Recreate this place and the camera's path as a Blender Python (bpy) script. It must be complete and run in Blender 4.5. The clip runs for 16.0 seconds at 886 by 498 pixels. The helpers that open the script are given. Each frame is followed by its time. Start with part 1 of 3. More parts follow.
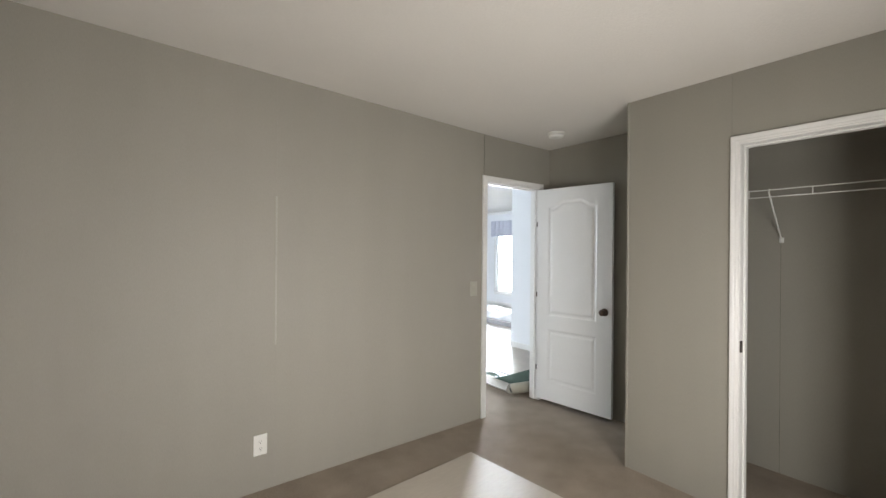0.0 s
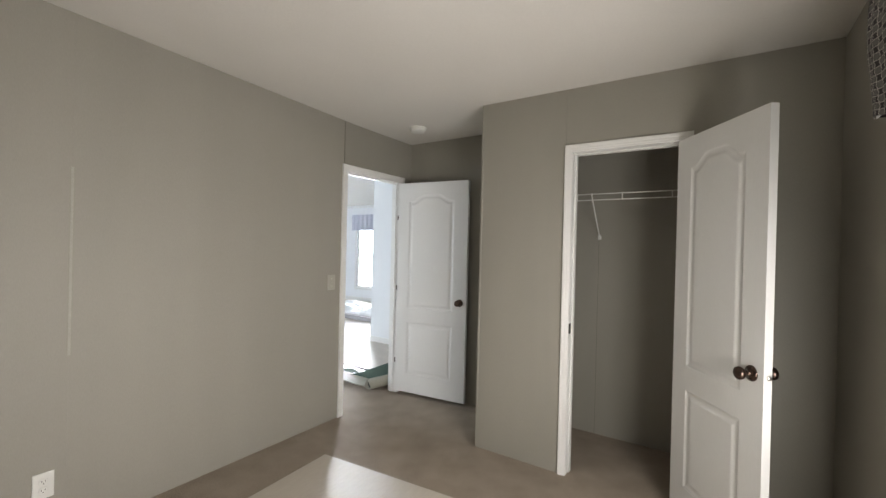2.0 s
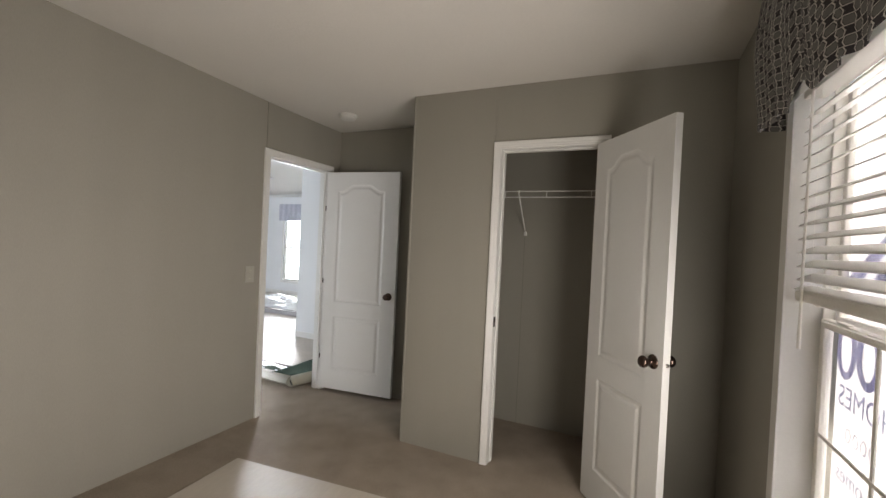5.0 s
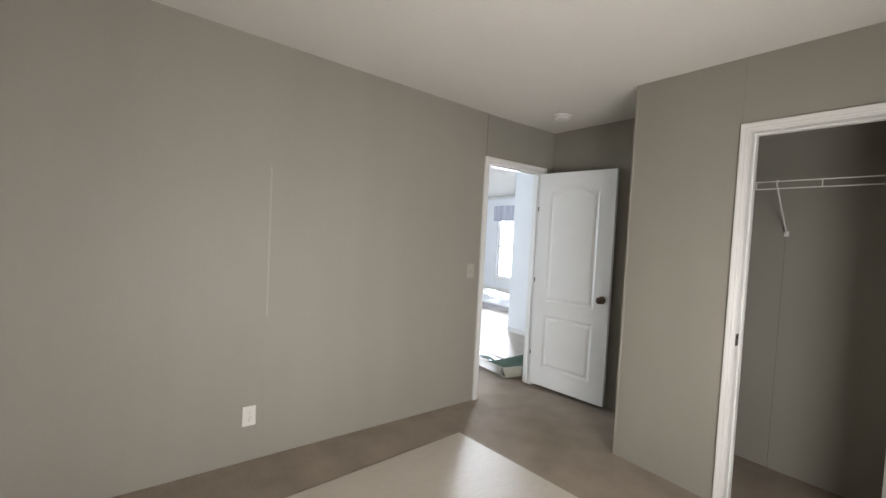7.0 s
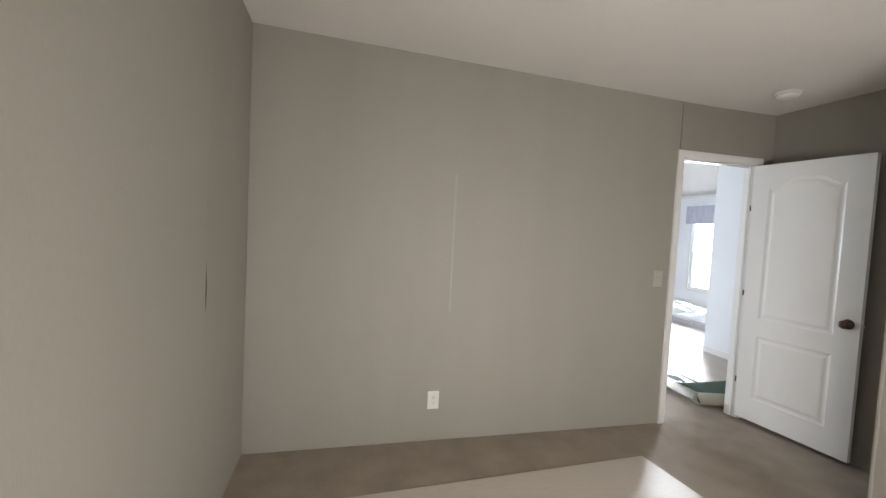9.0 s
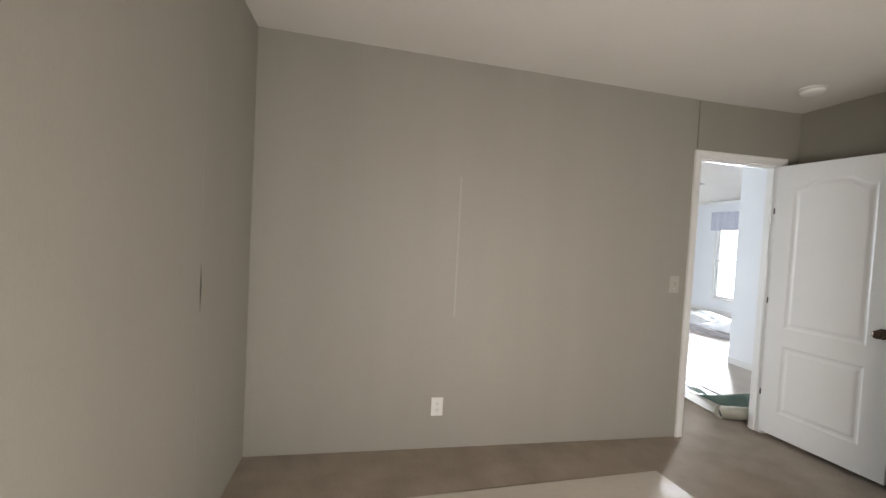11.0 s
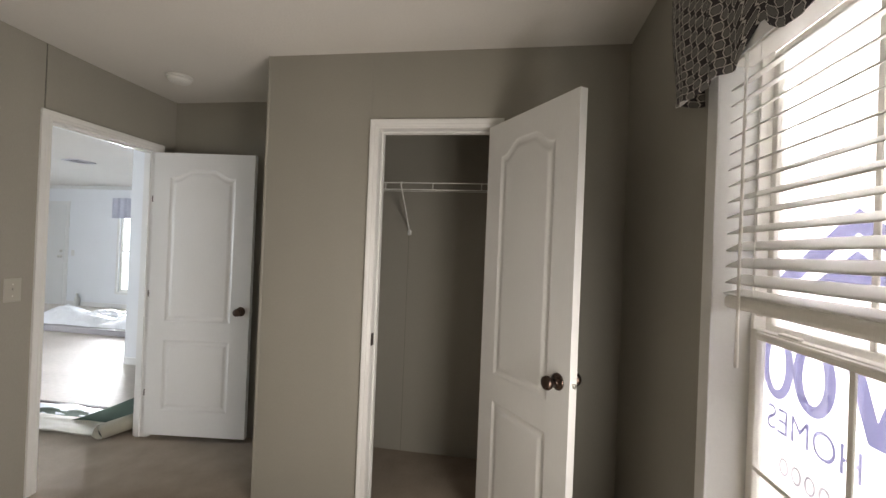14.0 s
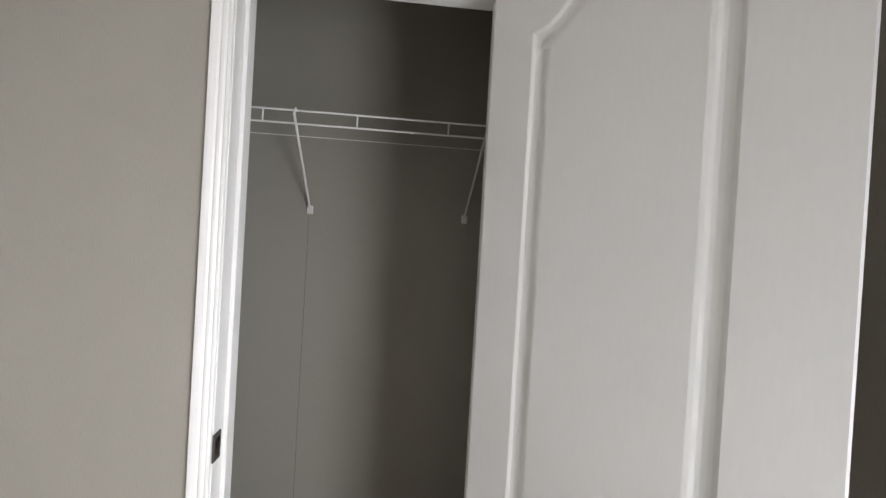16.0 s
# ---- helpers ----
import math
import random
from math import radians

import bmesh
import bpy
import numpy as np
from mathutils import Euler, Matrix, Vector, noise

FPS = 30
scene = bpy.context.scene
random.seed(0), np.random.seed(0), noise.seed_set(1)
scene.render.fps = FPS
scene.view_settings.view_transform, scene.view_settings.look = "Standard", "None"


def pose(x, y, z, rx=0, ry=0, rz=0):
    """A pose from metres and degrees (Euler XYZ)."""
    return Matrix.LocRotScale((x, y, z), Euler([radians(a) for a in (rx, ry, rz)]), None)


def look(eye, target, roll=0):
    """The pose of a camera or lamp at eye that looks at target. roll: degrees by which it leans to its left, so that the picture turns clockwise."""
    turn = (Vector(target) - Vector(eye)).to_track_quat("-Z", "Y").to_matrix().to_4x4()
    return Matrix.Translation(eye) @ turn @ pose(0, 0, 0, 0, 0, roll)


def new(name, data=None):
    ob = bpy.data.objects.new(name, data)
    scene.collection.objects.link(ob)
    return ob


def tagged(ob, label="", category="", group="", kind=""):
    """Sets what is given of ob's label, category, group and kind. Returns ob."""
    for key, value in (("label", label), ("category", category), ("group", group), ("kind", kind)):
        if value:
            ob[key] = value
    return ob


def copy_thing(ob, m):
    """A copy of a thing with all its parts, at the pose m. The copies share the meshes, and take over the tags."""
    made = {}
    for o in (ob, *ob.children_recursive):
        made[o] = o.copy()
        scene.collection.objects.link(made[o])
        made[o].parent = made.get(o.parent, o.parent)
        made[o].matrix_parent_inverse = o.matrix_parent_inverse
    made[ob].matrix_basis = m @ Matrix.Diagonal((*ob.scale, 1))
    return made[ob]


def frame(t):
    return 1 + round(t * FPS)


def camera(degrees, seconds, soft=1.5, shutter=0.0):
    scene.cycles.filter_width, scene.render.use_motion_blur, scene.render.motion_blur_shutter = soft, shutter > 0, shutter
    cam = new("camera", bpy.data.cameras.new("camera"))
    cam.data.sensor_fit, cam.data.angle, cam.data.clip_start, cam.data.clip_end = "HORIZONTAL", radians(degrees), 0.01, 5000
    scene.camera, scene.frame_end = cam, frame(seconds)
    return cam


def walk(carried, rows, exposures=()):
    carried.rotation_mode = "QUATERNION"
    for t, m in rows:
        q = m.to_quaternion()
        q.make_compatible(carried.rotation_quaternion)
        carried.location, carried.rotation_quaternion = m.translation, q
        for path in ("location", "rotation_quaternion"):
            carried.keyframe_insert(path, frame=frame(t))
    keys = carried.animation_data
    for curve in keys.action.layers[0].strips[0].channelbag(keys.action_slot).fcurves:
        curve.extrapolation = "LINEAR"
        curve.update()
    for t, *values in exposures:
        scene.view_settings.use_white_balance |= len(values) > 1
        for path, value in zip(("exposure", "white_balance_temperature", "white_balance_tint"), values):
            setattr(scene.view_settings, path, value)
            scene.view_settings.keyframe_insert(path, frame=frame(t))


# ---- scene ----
cam = camera(94.1, 16.0)
PATH = [
    (0, (-2.667, -1.44, 1.444), (-1.446, 0.144, 1.447), 0.5),
    (0.5, (-2.658, -1.409, 1.435), (-1.284, 0.045, 1.431), 0.7),
    (1, (-2.629, -1.415, 1.436), (-1.143, -0.077, 1.427), 0.9),
    (1.5, (-2.62, -1.409, 1.414), (-1.032, -0.193, 1.413), 1.3),
    (2, (-2.608, -1.401, 1.419), (-0.937, -0.302, 1.411), 1.4),
    (2.5, (-2.601, -1.406, 1.423), (-0.862, -0.418, 1.409), 1.6),
    (3, (-2.591, -1.406, 1.418), (-0.79, -0.535, 1.407), 1.8),
    (3.2, (-2.586, -1.404, 1.407), (-0.764, -0.579, 1.402), 2.0),
    (4.25, (-2.568, -1.413, 1.409), (-0.691, -0.722, 1.39), 2.6),
    (5.5, (-2.55, -1.421, 1.412), (-0.822, -0.414, 1.377), 2.9),
    (6, (-2.588, -1.421, 1.411), (-0.998, -0.208, 1.36), 3.0),
    (6.5, (-2.607, -1.428, 1.403), (-1.197, -0.011, 1.341), 3.0),
    (7, (-2.605, -1.433, 1.42), (-1.395, 0.158, 1.343), 2.9),
    (7.5, (-2.564, -1.426, 1.42), (-1.556, 0.3, 1.334), 2.8),
    (8, (-2.6, -1.428, 1.397), (-1.784, 0.396, 1.31), 2.9),
    (8.5, (-2.608, -1.449, 1.405), (-1.983, 0.449, 1.313), 2.8),
    (9, (-2.653, -1.447, 1.411), (-2.172, 0.492, 1.312), 2.9),
    (10.25, (-2.582, -1.431, 1.397), (-2.363, 0.555, 1.323), 3.0),
    (11.3, (-2.526, -1.418, 1.378), (-1.957, 0.499, 1.322), 3.0),
    (11.5, (-2.511, -1.416, 1.384), (-1.78, 0.445, 1.333), 3.0),
    (12, (-2.409, -1.434, 1.376), (-1.279, 0.216, 1.348), 3.2),
    (12.5, (-2.389, -1.359, 1.372), (-0.89, -0.034, 1.375), 3.1),
    (13, (-2.408, -1.244, 1.449), (-0.661, -0.271, 1.458), 2.7),
    (13.2, (-2.382, -1.246, 1.444), (-0.561, -0.42, 1.461), 2.8),
    (13.5, (-2.313, -1.274, 1.43), (-0.407, -0.669, 1.449), 2.6),
    (14, (-2.088, -1.331, 1.404), (-0.111, -1.027, 1.415), 2.3),
    (14.3, (-1.935, -1.193, 1.4), (0.062, -1.074, 1.409), 2.3),
    (14.5, (-1.848, -1.098, 1.434), (0.152, -1.066, 1.453), 2.4),
    (15, (-1.548, -1.211, 1.429), (0.449, -1.327, 1.43), 2.8),
    (15.4, (-1.298, -1.142, 1.396), (0.695, -1.303, 1.394), 2.9),
    (15.7, (-1.116, -1.031, 1.437), (0.878, -1.183, 1.415), 3.2),
    (16, (-0.961, -1.063, 1.414), (1.033, -1.223, 1.396), 3.35),
]
EXPOSURES = [(0.0, 0.02, 6450, 11.3), (1.5, -0.04, 6500, 11.4), (3.0, -0.2, 6600, 12.2), (5.5, -0.48, 6850, 14), (6.0, -0.13, 6700, 13.8), (6.5, -0.18, 6480, 11.4), (7.0, -0.06, 6400, 12), (8.0, -0.04, 6450, 12.5), (9.0, -0.05, 6500, 13.8), (11.5, -0.11, 6700, 13.3), (12.0, 0.0, 6350, 11.8), (12.5, -0.04, 6350, 11.9),
             (13.0, -0.08, 6450, 12.2), (13.5, -0.17, 6650, 14.8), (14.0, -0.34, 6800, 13.6), (14.5, -0.07, 7050, 13.6), (15.0, 0.1, 7150, 14.3), (15.5, 0.4, 6950, 14.4), (15.7, 0.4, 6400, 13.3), (16.0, 0.36, 5950, 13.6)]
walk(cam, [(t, look(eye, target, roll)) for t, eye, target, roll in PATH], EXPOSURES)

# ---- plan (metres) ----
H = 2.437          # ceiling over the alcove, closet and living room
XK, HW = -0.12, 2.527  # the bedroom ceiling rises westward from XK to HW at the west wall
HT = 2.56          # wall tops, above the ceiling's underside
XW = -3.186        # west wall
YS = -1.889        # south wall with the window
YN = 1.16          # north wall with the doorway
XA = 0.665         # back of the alcove
XC = 0.735         # back of the closet
T = 0.09           # wall thickness
CT = 0.11          # closet front wall thickness
DX0, DX1, DH = -0.2, 0.518, 2.045      # doorway to the hall
CY0, CY1, CH = -1.264, -0.631, 2.05     # closet opening
WX0, WX1, WZ0, WZ1 = -2.42, -0.858, 0.5, 1.99   # bedroom window
XF, YF = 5.1, 9.0  # far walls of the living room

# ---- world and light ----
world = bpy.data.worlds.new("sky")
scene.world = world
world.use_nodes = True
wn = world.node_tree.nodes
sky = wn.new("ShaderNodeTexSky")
sky.sky_type = "NISHITA"
sky.sun_disc = False
sky.sun_elevation, sky.sun_rotation = radians(48), radians(60)
wn["Background"].inputs["Strength"].default_value = 0.1
world.node_tree.links.new(sky.outputs[0], wn["Background"].inputs["Color"])
sun = new("sun", bpy.data.lights.new("sun", "SUN"))
sun.data.energy, sun.data.angle, sun.data.color = 1.0, radians(12), (1, 0.96, 0.9)
sun.matrix_world = look((6, 3, 9), (0, 0, 0))
GLOW_BED, GLOW_LIV, LIV_LAMP, BED_LAMP, EAST_LAMP = 8.0, 24.0, 330.0, 51.0, 66.0
# Fill lamp for hall and living room, added in an unseen north opening.
lamp = new("added_fill_light", bpy.data.lights.new("added_fill_light", "AREA"))
lamp.data.shape, lamp.data.size, lamp.data.size_y = "RECTANGLE", 1.6, 1.4
lamp.data.spread = radians(165)
lamp.data.energy, lamp.data.color = LIV_LAMP, (0.77, 0.89, 1.0)
lamp.matrix_world = look((-2.1, YF - 0.02, 1.3), (0.2, 1.0, 0.8))
# the open lower half of the bedroom window
lamp2 = new("bedroom_window_light", bpy.data.lights.new("bedroom_window_light", "AREA"))
lamp2.data.shape, lamp2.data.size, lamp2.data.size_y = "RECTANGLE", 1.2, 0.74
lamp2.data.energy, lamp2.data.color = BED_LAMP, (1.0, 0.972, 0.915)
lamp2.matrix_world = look((-1.64, YS + 0.002, 0.9), (-1.64, YS + 1.0, 0.88))
lamp3 = new("living_window_light", bpy.data.lights.new("living_window_light", "AREA"))
lamp3.data.shape, lamp3.data.size, lamp3.data.size_y, lamp3.data.spread = "RECTANGLE", 0.97, 1.6, radians(38)
lamp3.data.energy, lamp3.data.color = EAST_LAMP, (0.86, 0.93, 1.0)
lamp3.matrix_world = look((XF + 0.085, 5.795, 1.19), (-0.1, 0.8, 0.5))


# ---- materials ----
def mat(name, color, rough=0.6, metal=0.0, var=0.08, scale=6.0, grain=180.0, bump=0.0, bump_scale=None, gloss_var=0.05, stretch=(1, 1, 1), spec=0.5):
    """A painted, woven or grained surface: broad stains and fine grain in colour, roughness and relief."""
    m = bpy.data.materials.new(name)
    m.use_nodes = True
    n, l = m.node_tree.nodes, m.node_tree.links
    b = n["Principled BSDF"]
    tc = n.new("ShaderNodeTexCoord")
    mp = n.new("ShaderNodeMapping")
    mp.inputs["Scale"].default_value = stretch
    l.new(tc.outputs["Object"], mp.inputs["Vector"])
    big, fine = n.new("ShaderNodeTexNoise"), n.new("ShaderNodeTexNoise")
    big.inputs["Scale"].default_value, big.inputs["Detail"].default_value = scale, 5
    fine.inputs["Scale"].default_value, fine.inputs["Detail"].default_value = grain, 3
    for t in (big, fine):
        l.new(mp.outputs[0], t.inputs["Vector"])
    add = n.new("ShaderNodeMath")
    add.operation = "ADD"
    l.new(big.outputs["Fac"], add.inputs[0])
    l.new(fine.outputs["Fac"], add.inputs[1])
    ramp = n.new("ShaderNodeMapRange")
    ramp.inputs["From Min"].default_value, ramp.inputs["From Max"].default_value = 0.6, 1.4
    ramp.inputs["To Min"].default_value, ramp.inputs["To Max"].default_value = 1 - var, 1 + var
    l.new(add.outputs[0], ramp.inputs["Value"])
    mul = n.new("ShaderNodeVectorMath")
    mul.operation = "SCALE"
    mul.inputs[0].default_value = color
    l.new(ramp.outputs[0], mul.inputs["Scale"])
    l.new(mul.outputs[0], b.inputs["Base Color"])
    rr = n.new("ShaderNodeMapRange")
    rr.inputs["To Min"].default_value, rr.inputs["To Max"].default_value = max(0.02, rough - gloss_var), min(1, rough + gloss_var)
    l.new(big.outputs["Fac"], rr.inputs["Value"])
    l.new(rr.outputs[0], b.inputs["Roughness"])
    b.inputs["Metallic"].default_value = metal
    b.inputs["Specular IOR Level"].default_value = spec
    if bump:
        bp = n.new("ShaderNodeBump")
        bp.inputs["Strength"].default_value, bp.inputs["Distance"].default_value = bump, 0.004
        src = fine
        if bump_scale:
            src = n.new("ShaderNodeTexNoise")
            src.inputs["Scale"].default_value, src.inputs["Detail"].default_value = bump_scale, 4
            l.new(mp.outputs[0], src.inputs["Vector"])
        l.new(src.outputs["Fac"], bp.inputs["Height"])
        l.new(bp.outputs[0], b.inputs["Normal"])
    return m


def glow(name, color, strength):
    m = bpy.data.materials.new(name)
    m.use_nodes = True
    n, l = m.node_tree.nodes, m.node_tree.links
    n.remove(n["Principled BSDF"])
    e = n.new("ShaderNodeEmission")
    e.inputs["Color"].default_value, e.inputs["Strength"].default_value = (*color, 1), strength
    l.new(e.outputs[0], n["Material Output"].inputs["Surface"])
    return m


def clear_glass():
    m = bpy.data.materials.new("window_glass")
    m.use_nodes = True
    b = m.node_tree.nodes["Principled BSDF"]
    b.inputs["Transmission Weight"].default_value, b.inputs["Roughness"].default_value, b.inputs["IOR"].default_value = 1.0, 0.0, 1.45
    b.inputs["Base Color"].default_value = (0.97, 0.99, 0.98, 1)
    return m


def film(name, color, clear):
    """Thin printed plastic that lets part of the daylight through."""
    m = bpy.data.materials.new(name)
    m.use_nodes = True
    n, l = m.node_tree.nodes, m.node_tree.links
    n.remove(n["Principled BSDF"])
    d, t, c = (n.new("ShaderNodeBsdf" + k) for k in ("Diffuse", "Translucent", "Transparent"))
    no = n.new("ShaderNodeTexNoise")
    no.inputs["Scale"].default_value = 9
    mr = n.new("ShaderNodeMapRange")
    mr.inputs["To Min"].default_value, mr.inputs["To Max"].default_value = clear - 0.06, clear + 0.06
    l.new(no.outputs["Fac"], mr.inputs["Value"])
    for k in (d, t, c):
        k.inputs["Color"].default_value = (*color, 1)
    s1, s2 = n.new("ShaderNodeMixShader"), n.new("ShaderNodeMixShader")
    l.new(d.outputs[0], s1.inputs[1])
    l.new(t.outputs[0], s1.inputs[2])
    s1.inputs[0].default_value = 0.6
    l.new(mr.outputs[0], s2.inputs[0])
    l.new(s1.outputs[0], s2.inputs[1])
    l.new(c.outputs[0], s2.inputs[2])
    l.new(s2.outputs[0], n["Material Output"].inputs["Surface"])
    return m


def lattice_fabric():
    """Printed cotton: grey hexagons ringed in dark and cream lines, near-black diamonds between them."""
    m = mat("valance_fabric", (0.14, 0.135, 0.128), 0.9, grain=900, bump=0.3)
    n, l = m.node_tree.nodes, m.node_tree.links
    uv = n.new("ShaderNodeUVMap")
    sep = n.new("ShaderNodeSeparateXYZ")
    l.new(uv.outputs[0], sep.inputs[0])

    def math_node(op, a, b=None, c=None):
        k = n.new("ShaderNodeMath")
        k.operation = op
        for i, v in enumerate((a, b, c)):
            if v is None:
                continue
            if isinstance(v, (int, float)):
                k.inputs[i].default_value = v
            else:
                l.new(v, k.inputs[i])
        return k.outputs[0]

    W, V = 0.068, 0.041

    def cell(off):
        """Distance in hexagons from the nearest motif of one of the two interleaved rows: 1 on its edge."""
        fu, fv = (math_node("ABSOLUTE", math_node("SUBTRACT", math_node("FRACT", math_node("ADD", math_node("DIVIDE", sep.outputs[k], size), off)), 0.5)) for k, size in ((0, W), (1, V)))
        return math_node("MAXIMUM", math_node("DIVIDE", fv, 0.285), math_node("DIVIDE", math_node("MULTIPLY_ADD", fv, 0.5, fu), 0.365))

    d = math_node("MINIMUM", cell(0.0), cell(0.5))
    ring = math_node("GREATER_THAN", d, 0.71)
    line = math_node("GREATER_THAN", d, 0.82)
    gap = math_node("GREATER_THAN", d, 1.0)
    bs = n["Principled BSDF"]
    base = bs.inputs["Base Color"].links[0].from_socket

    def mix(fac, x, y):
        k = n.new("ShaderNodeMix")
        k.data_type = "RGBA"
        l.new(fac, k.inputs[0])
        for i, v in ((6, x), (7, y)):
            if isinstance(v, tuple):
                k.inputs[i].default_value = (*v, 1)
            else:
                l.new(v, k.inputs[i])
        return k.outputs[2]

    c = mix(ring, base, (0.04, 0.036, 0.036))
    c = mix(line, c, (0.5, 0.475, 0.435))
    c = mix(gap, c, (0.03, 0.025, 0.028))
    l.new(c, bs.inputs["Base Color"])
    return m


WALL = mat("greige_wallboard", (0.292, 0.277, 0.24), 0.58, var=0.085, scale=2.6, grain=520, bump=0.16, stretch=(1, 1, 0.12))
CAULK_WALL = mat("painted_corner_bead", (0.3, 0.285, 0.247), 0.5, var=0.04, scale=5)
CEIL = mat("ceiling_paint", (0.65, 0.626, 0.588), 0.85, var=0.03, scale=2, grain=90, bump=0.35, bump_scale=70)
CARPET = mat("beige_carpet", (0.282, 0.232, 0.184), 0.97, var=0.3, scale=5.0, grain=130, bump=1.0, bump_scale=210, spec=0.1)
CARPET.node_tree.nodes["Principled BSDF"].inputs["Sheen Weight"].default_value = 0.1
CARPET.node_tree.nodes["Principled BSDF"].inputs["Sheen Roughness"].default_value = 0.6
CARPET.node_tree.nodes["Principled BSDF"].inputs["Sheen Tint"].default_value = (0.9, 0.86, 0.8, 1)
TRIM = mat("white_trim_paint", (0.72, 0.715, 0.695), 0.38, var=0.03, scale=4, grain=120, bump=0.03)
DOOR = mat("white_door_paint", (0.70, 0.70, 0.685), 0.34, var=0.025, scale=3, grain=150, bump=0.05, stretch=(1, 1, 0.2))
VINYL_WHITE = mat("white_vinyl_frame", (0.82, 0.795, 0.745), 0.4, var=0.03, scale=5, grain=200)
SLAT = mat("white_blind_slat", (0.84, 0.815, 0.765), 0.4, var=0.03, scale=5, grain=160, bump=0.03)
BRONZE = mat("dark_bronze", (0.10, 0.07, 0.058), 0.28, 1.0, var=0.2, scale=20, grain=300)
STEEL = mat("satin_steel", (0.6, 0.58, 0.54), 0.3, 1.0, var=0.08, scale=20, grain=300)
WIRE = mat("white_coated_wire", (0.74, 0.74, 0.72), 0.35, var=0.03)
PLATE = mat("white_plastic_plate", (0.68, 0.675, 0.645), 0.35, var=0.02)
# Paler than the wallboard: window light caught by the bulged joint, put into colour.
LIT_BULGE = mat("lit_joint_bulge", (0.35, 0.335, 0.295), 0.5, var=0.1, scale=30)
# Almond with the shade on the doorway switch put into its darker tone.
ALMOND = mat("almond_plastic", (0.39, 0.372, 0.33), 0.35, var=0.02)
DARK = mat("dark_slot", (0.06, 0.055, 0.05), 0.7)
BOARD = mat("pale_floor_sheet", (0.49, 0.446, 0.383), 0.5, spec=0.36, var=0.07, scale=2.2, grain=70, bump=0.04, stretch=(0.25, 1, 1))
FLOOR2 = mat("pale_vinyl_floor", (0.58, 0.53, 0.48), 0.65, spec=0.25, var=0.12, scale=3, grain=60, stretch=(1, 0.25, 1))
WALL2 = mat("pale_room_paint", (0.765, 0.78, 0.80), 0.6, var=0.03, scale=1.5, grain=300, bump=0.08)
GREEN = mat("green_backing", (0.042, 0.072, 0.052), 0.8, var=0.2, scale=12, grain=300, bump=0.2)
CREAM = mat("cream_sheet", (0.34, 0.325, 0.265), 0.7, var=0.1, scale=8, grain=300, bump=0.1)
BLUE_SHEET = mat("pale_blue_sheet", (0.55, 0.62, 0.66), 0.5, var=0.08, scale=8)
GREY_METAL = mat("grey_painted_metal", (0.58, 0.57, 0.6), 0.5, var=0.06, scale=9)
GREY_EDGE = mat("grey_board_edge", (0.34, 0.32, 0.33), 0.6, var=0.12, scale=9)
WHITE_CLOTH = mat("crumpled_white_plastic", (0.85, 0.86, 0.88), 0.45, var=0.05, scale=10, bump=0.2, bump_scale=40)
LINING = mat("grey_white_lining", (0.5, 0.49, 0.47), 0.85, var=0.12, scale=30, grain=400, bump=0.2)
BLUE_FABRIC = mat("blue_grey_fabric", (0.5, 0.51, 0.59), 0.9, var=0.1, scale=14, grain=500)
GROUND = mat("dry_ground", (0.3, 0.27, 0.22), 0.95, var=0.3, scale=0.4, grain=12, bump=0.3)
SIDING = mat("exterior_siding", (0.6, 0.58, 0.53), 0.6, var=0.06)
GLASS = clear_glass()
FABRIC = lattice_fabric()
SHEET_WHITE = film("banner_vinyl", (0.97, 0.96, 0.97), 0.62)
PRINT_BLUE = film("banner_ink_blue", (0.155, 0.155, 0.265), 0.55)
PRINT_GREY = film("banner_ink_grey", (0.3, 0.29, 0.34), 0.5)


# ---- mesh helpers ----
def link(name, bm, material, smooth=False):
    me = bpy.data.meshes.new(name)
    bmesh.ops.recalc_face_normals(bm, faces=bm.faces[:])
    bm.to_mesh(me)
    bm.free()
    if smooth:
        for p in me.polygons:
            p.use_smooth = True
    me.materials.append(material)
    return new(name, me)


def part(name, bm, material, parent, label="", smooth=False):
    ob = link(name, bm, material, smooth)
    ob.parent = parent
    if label:
        ob["label"] = label
    return ob


def piece(name, mesh, parent, m=None):
    ob = new(name, mesh)
    ob.parent = parent
    if m is not None:
        ob.matrix_basis = m
    return ob


def thing(name, m, label, category, group="", kind=""):
    ob = new(name)
    ob.empty_display_size = 0.05
    ob.matrix_world = m
    return tagged(ob, label, category, group, kind)


def setting(name, bm, material, label, category):
    return tagged(link(name, bm, material), label, category, "", "structure")


def box(bm, x0, x1, y0, y1, z0, z1, bevel=0.0, seg=2):
    v = [bm.verts.new(p) for p in ((x0, y0, z0), (x1, y0, z0), (x1, y1, z0), (x0, y1, z0), (x0, y0, z1), (x1, y0, z1), (x1, y1, z1), (x0, y1, z1))]
    f = [bm.faces.new([v[i] for i in q]) for q in ((3, 2, 1, 0), (4, 5, 6, 7), (0, 1, 5, 4), (1, 2, 6, 5), (2, 3, 7, 6), (3, 0, 4, 7))]
    if bevel:
        edges = {e for q in f for e in q.edges}
        bmesh.ops.bevel(bm, geom=list(edges), offset=bevel, segments=seg, profile=0.5, affect="EDGES")
    return bm


def boxed(*a, **k):
    return box(bmesh.new(), *a, **k)


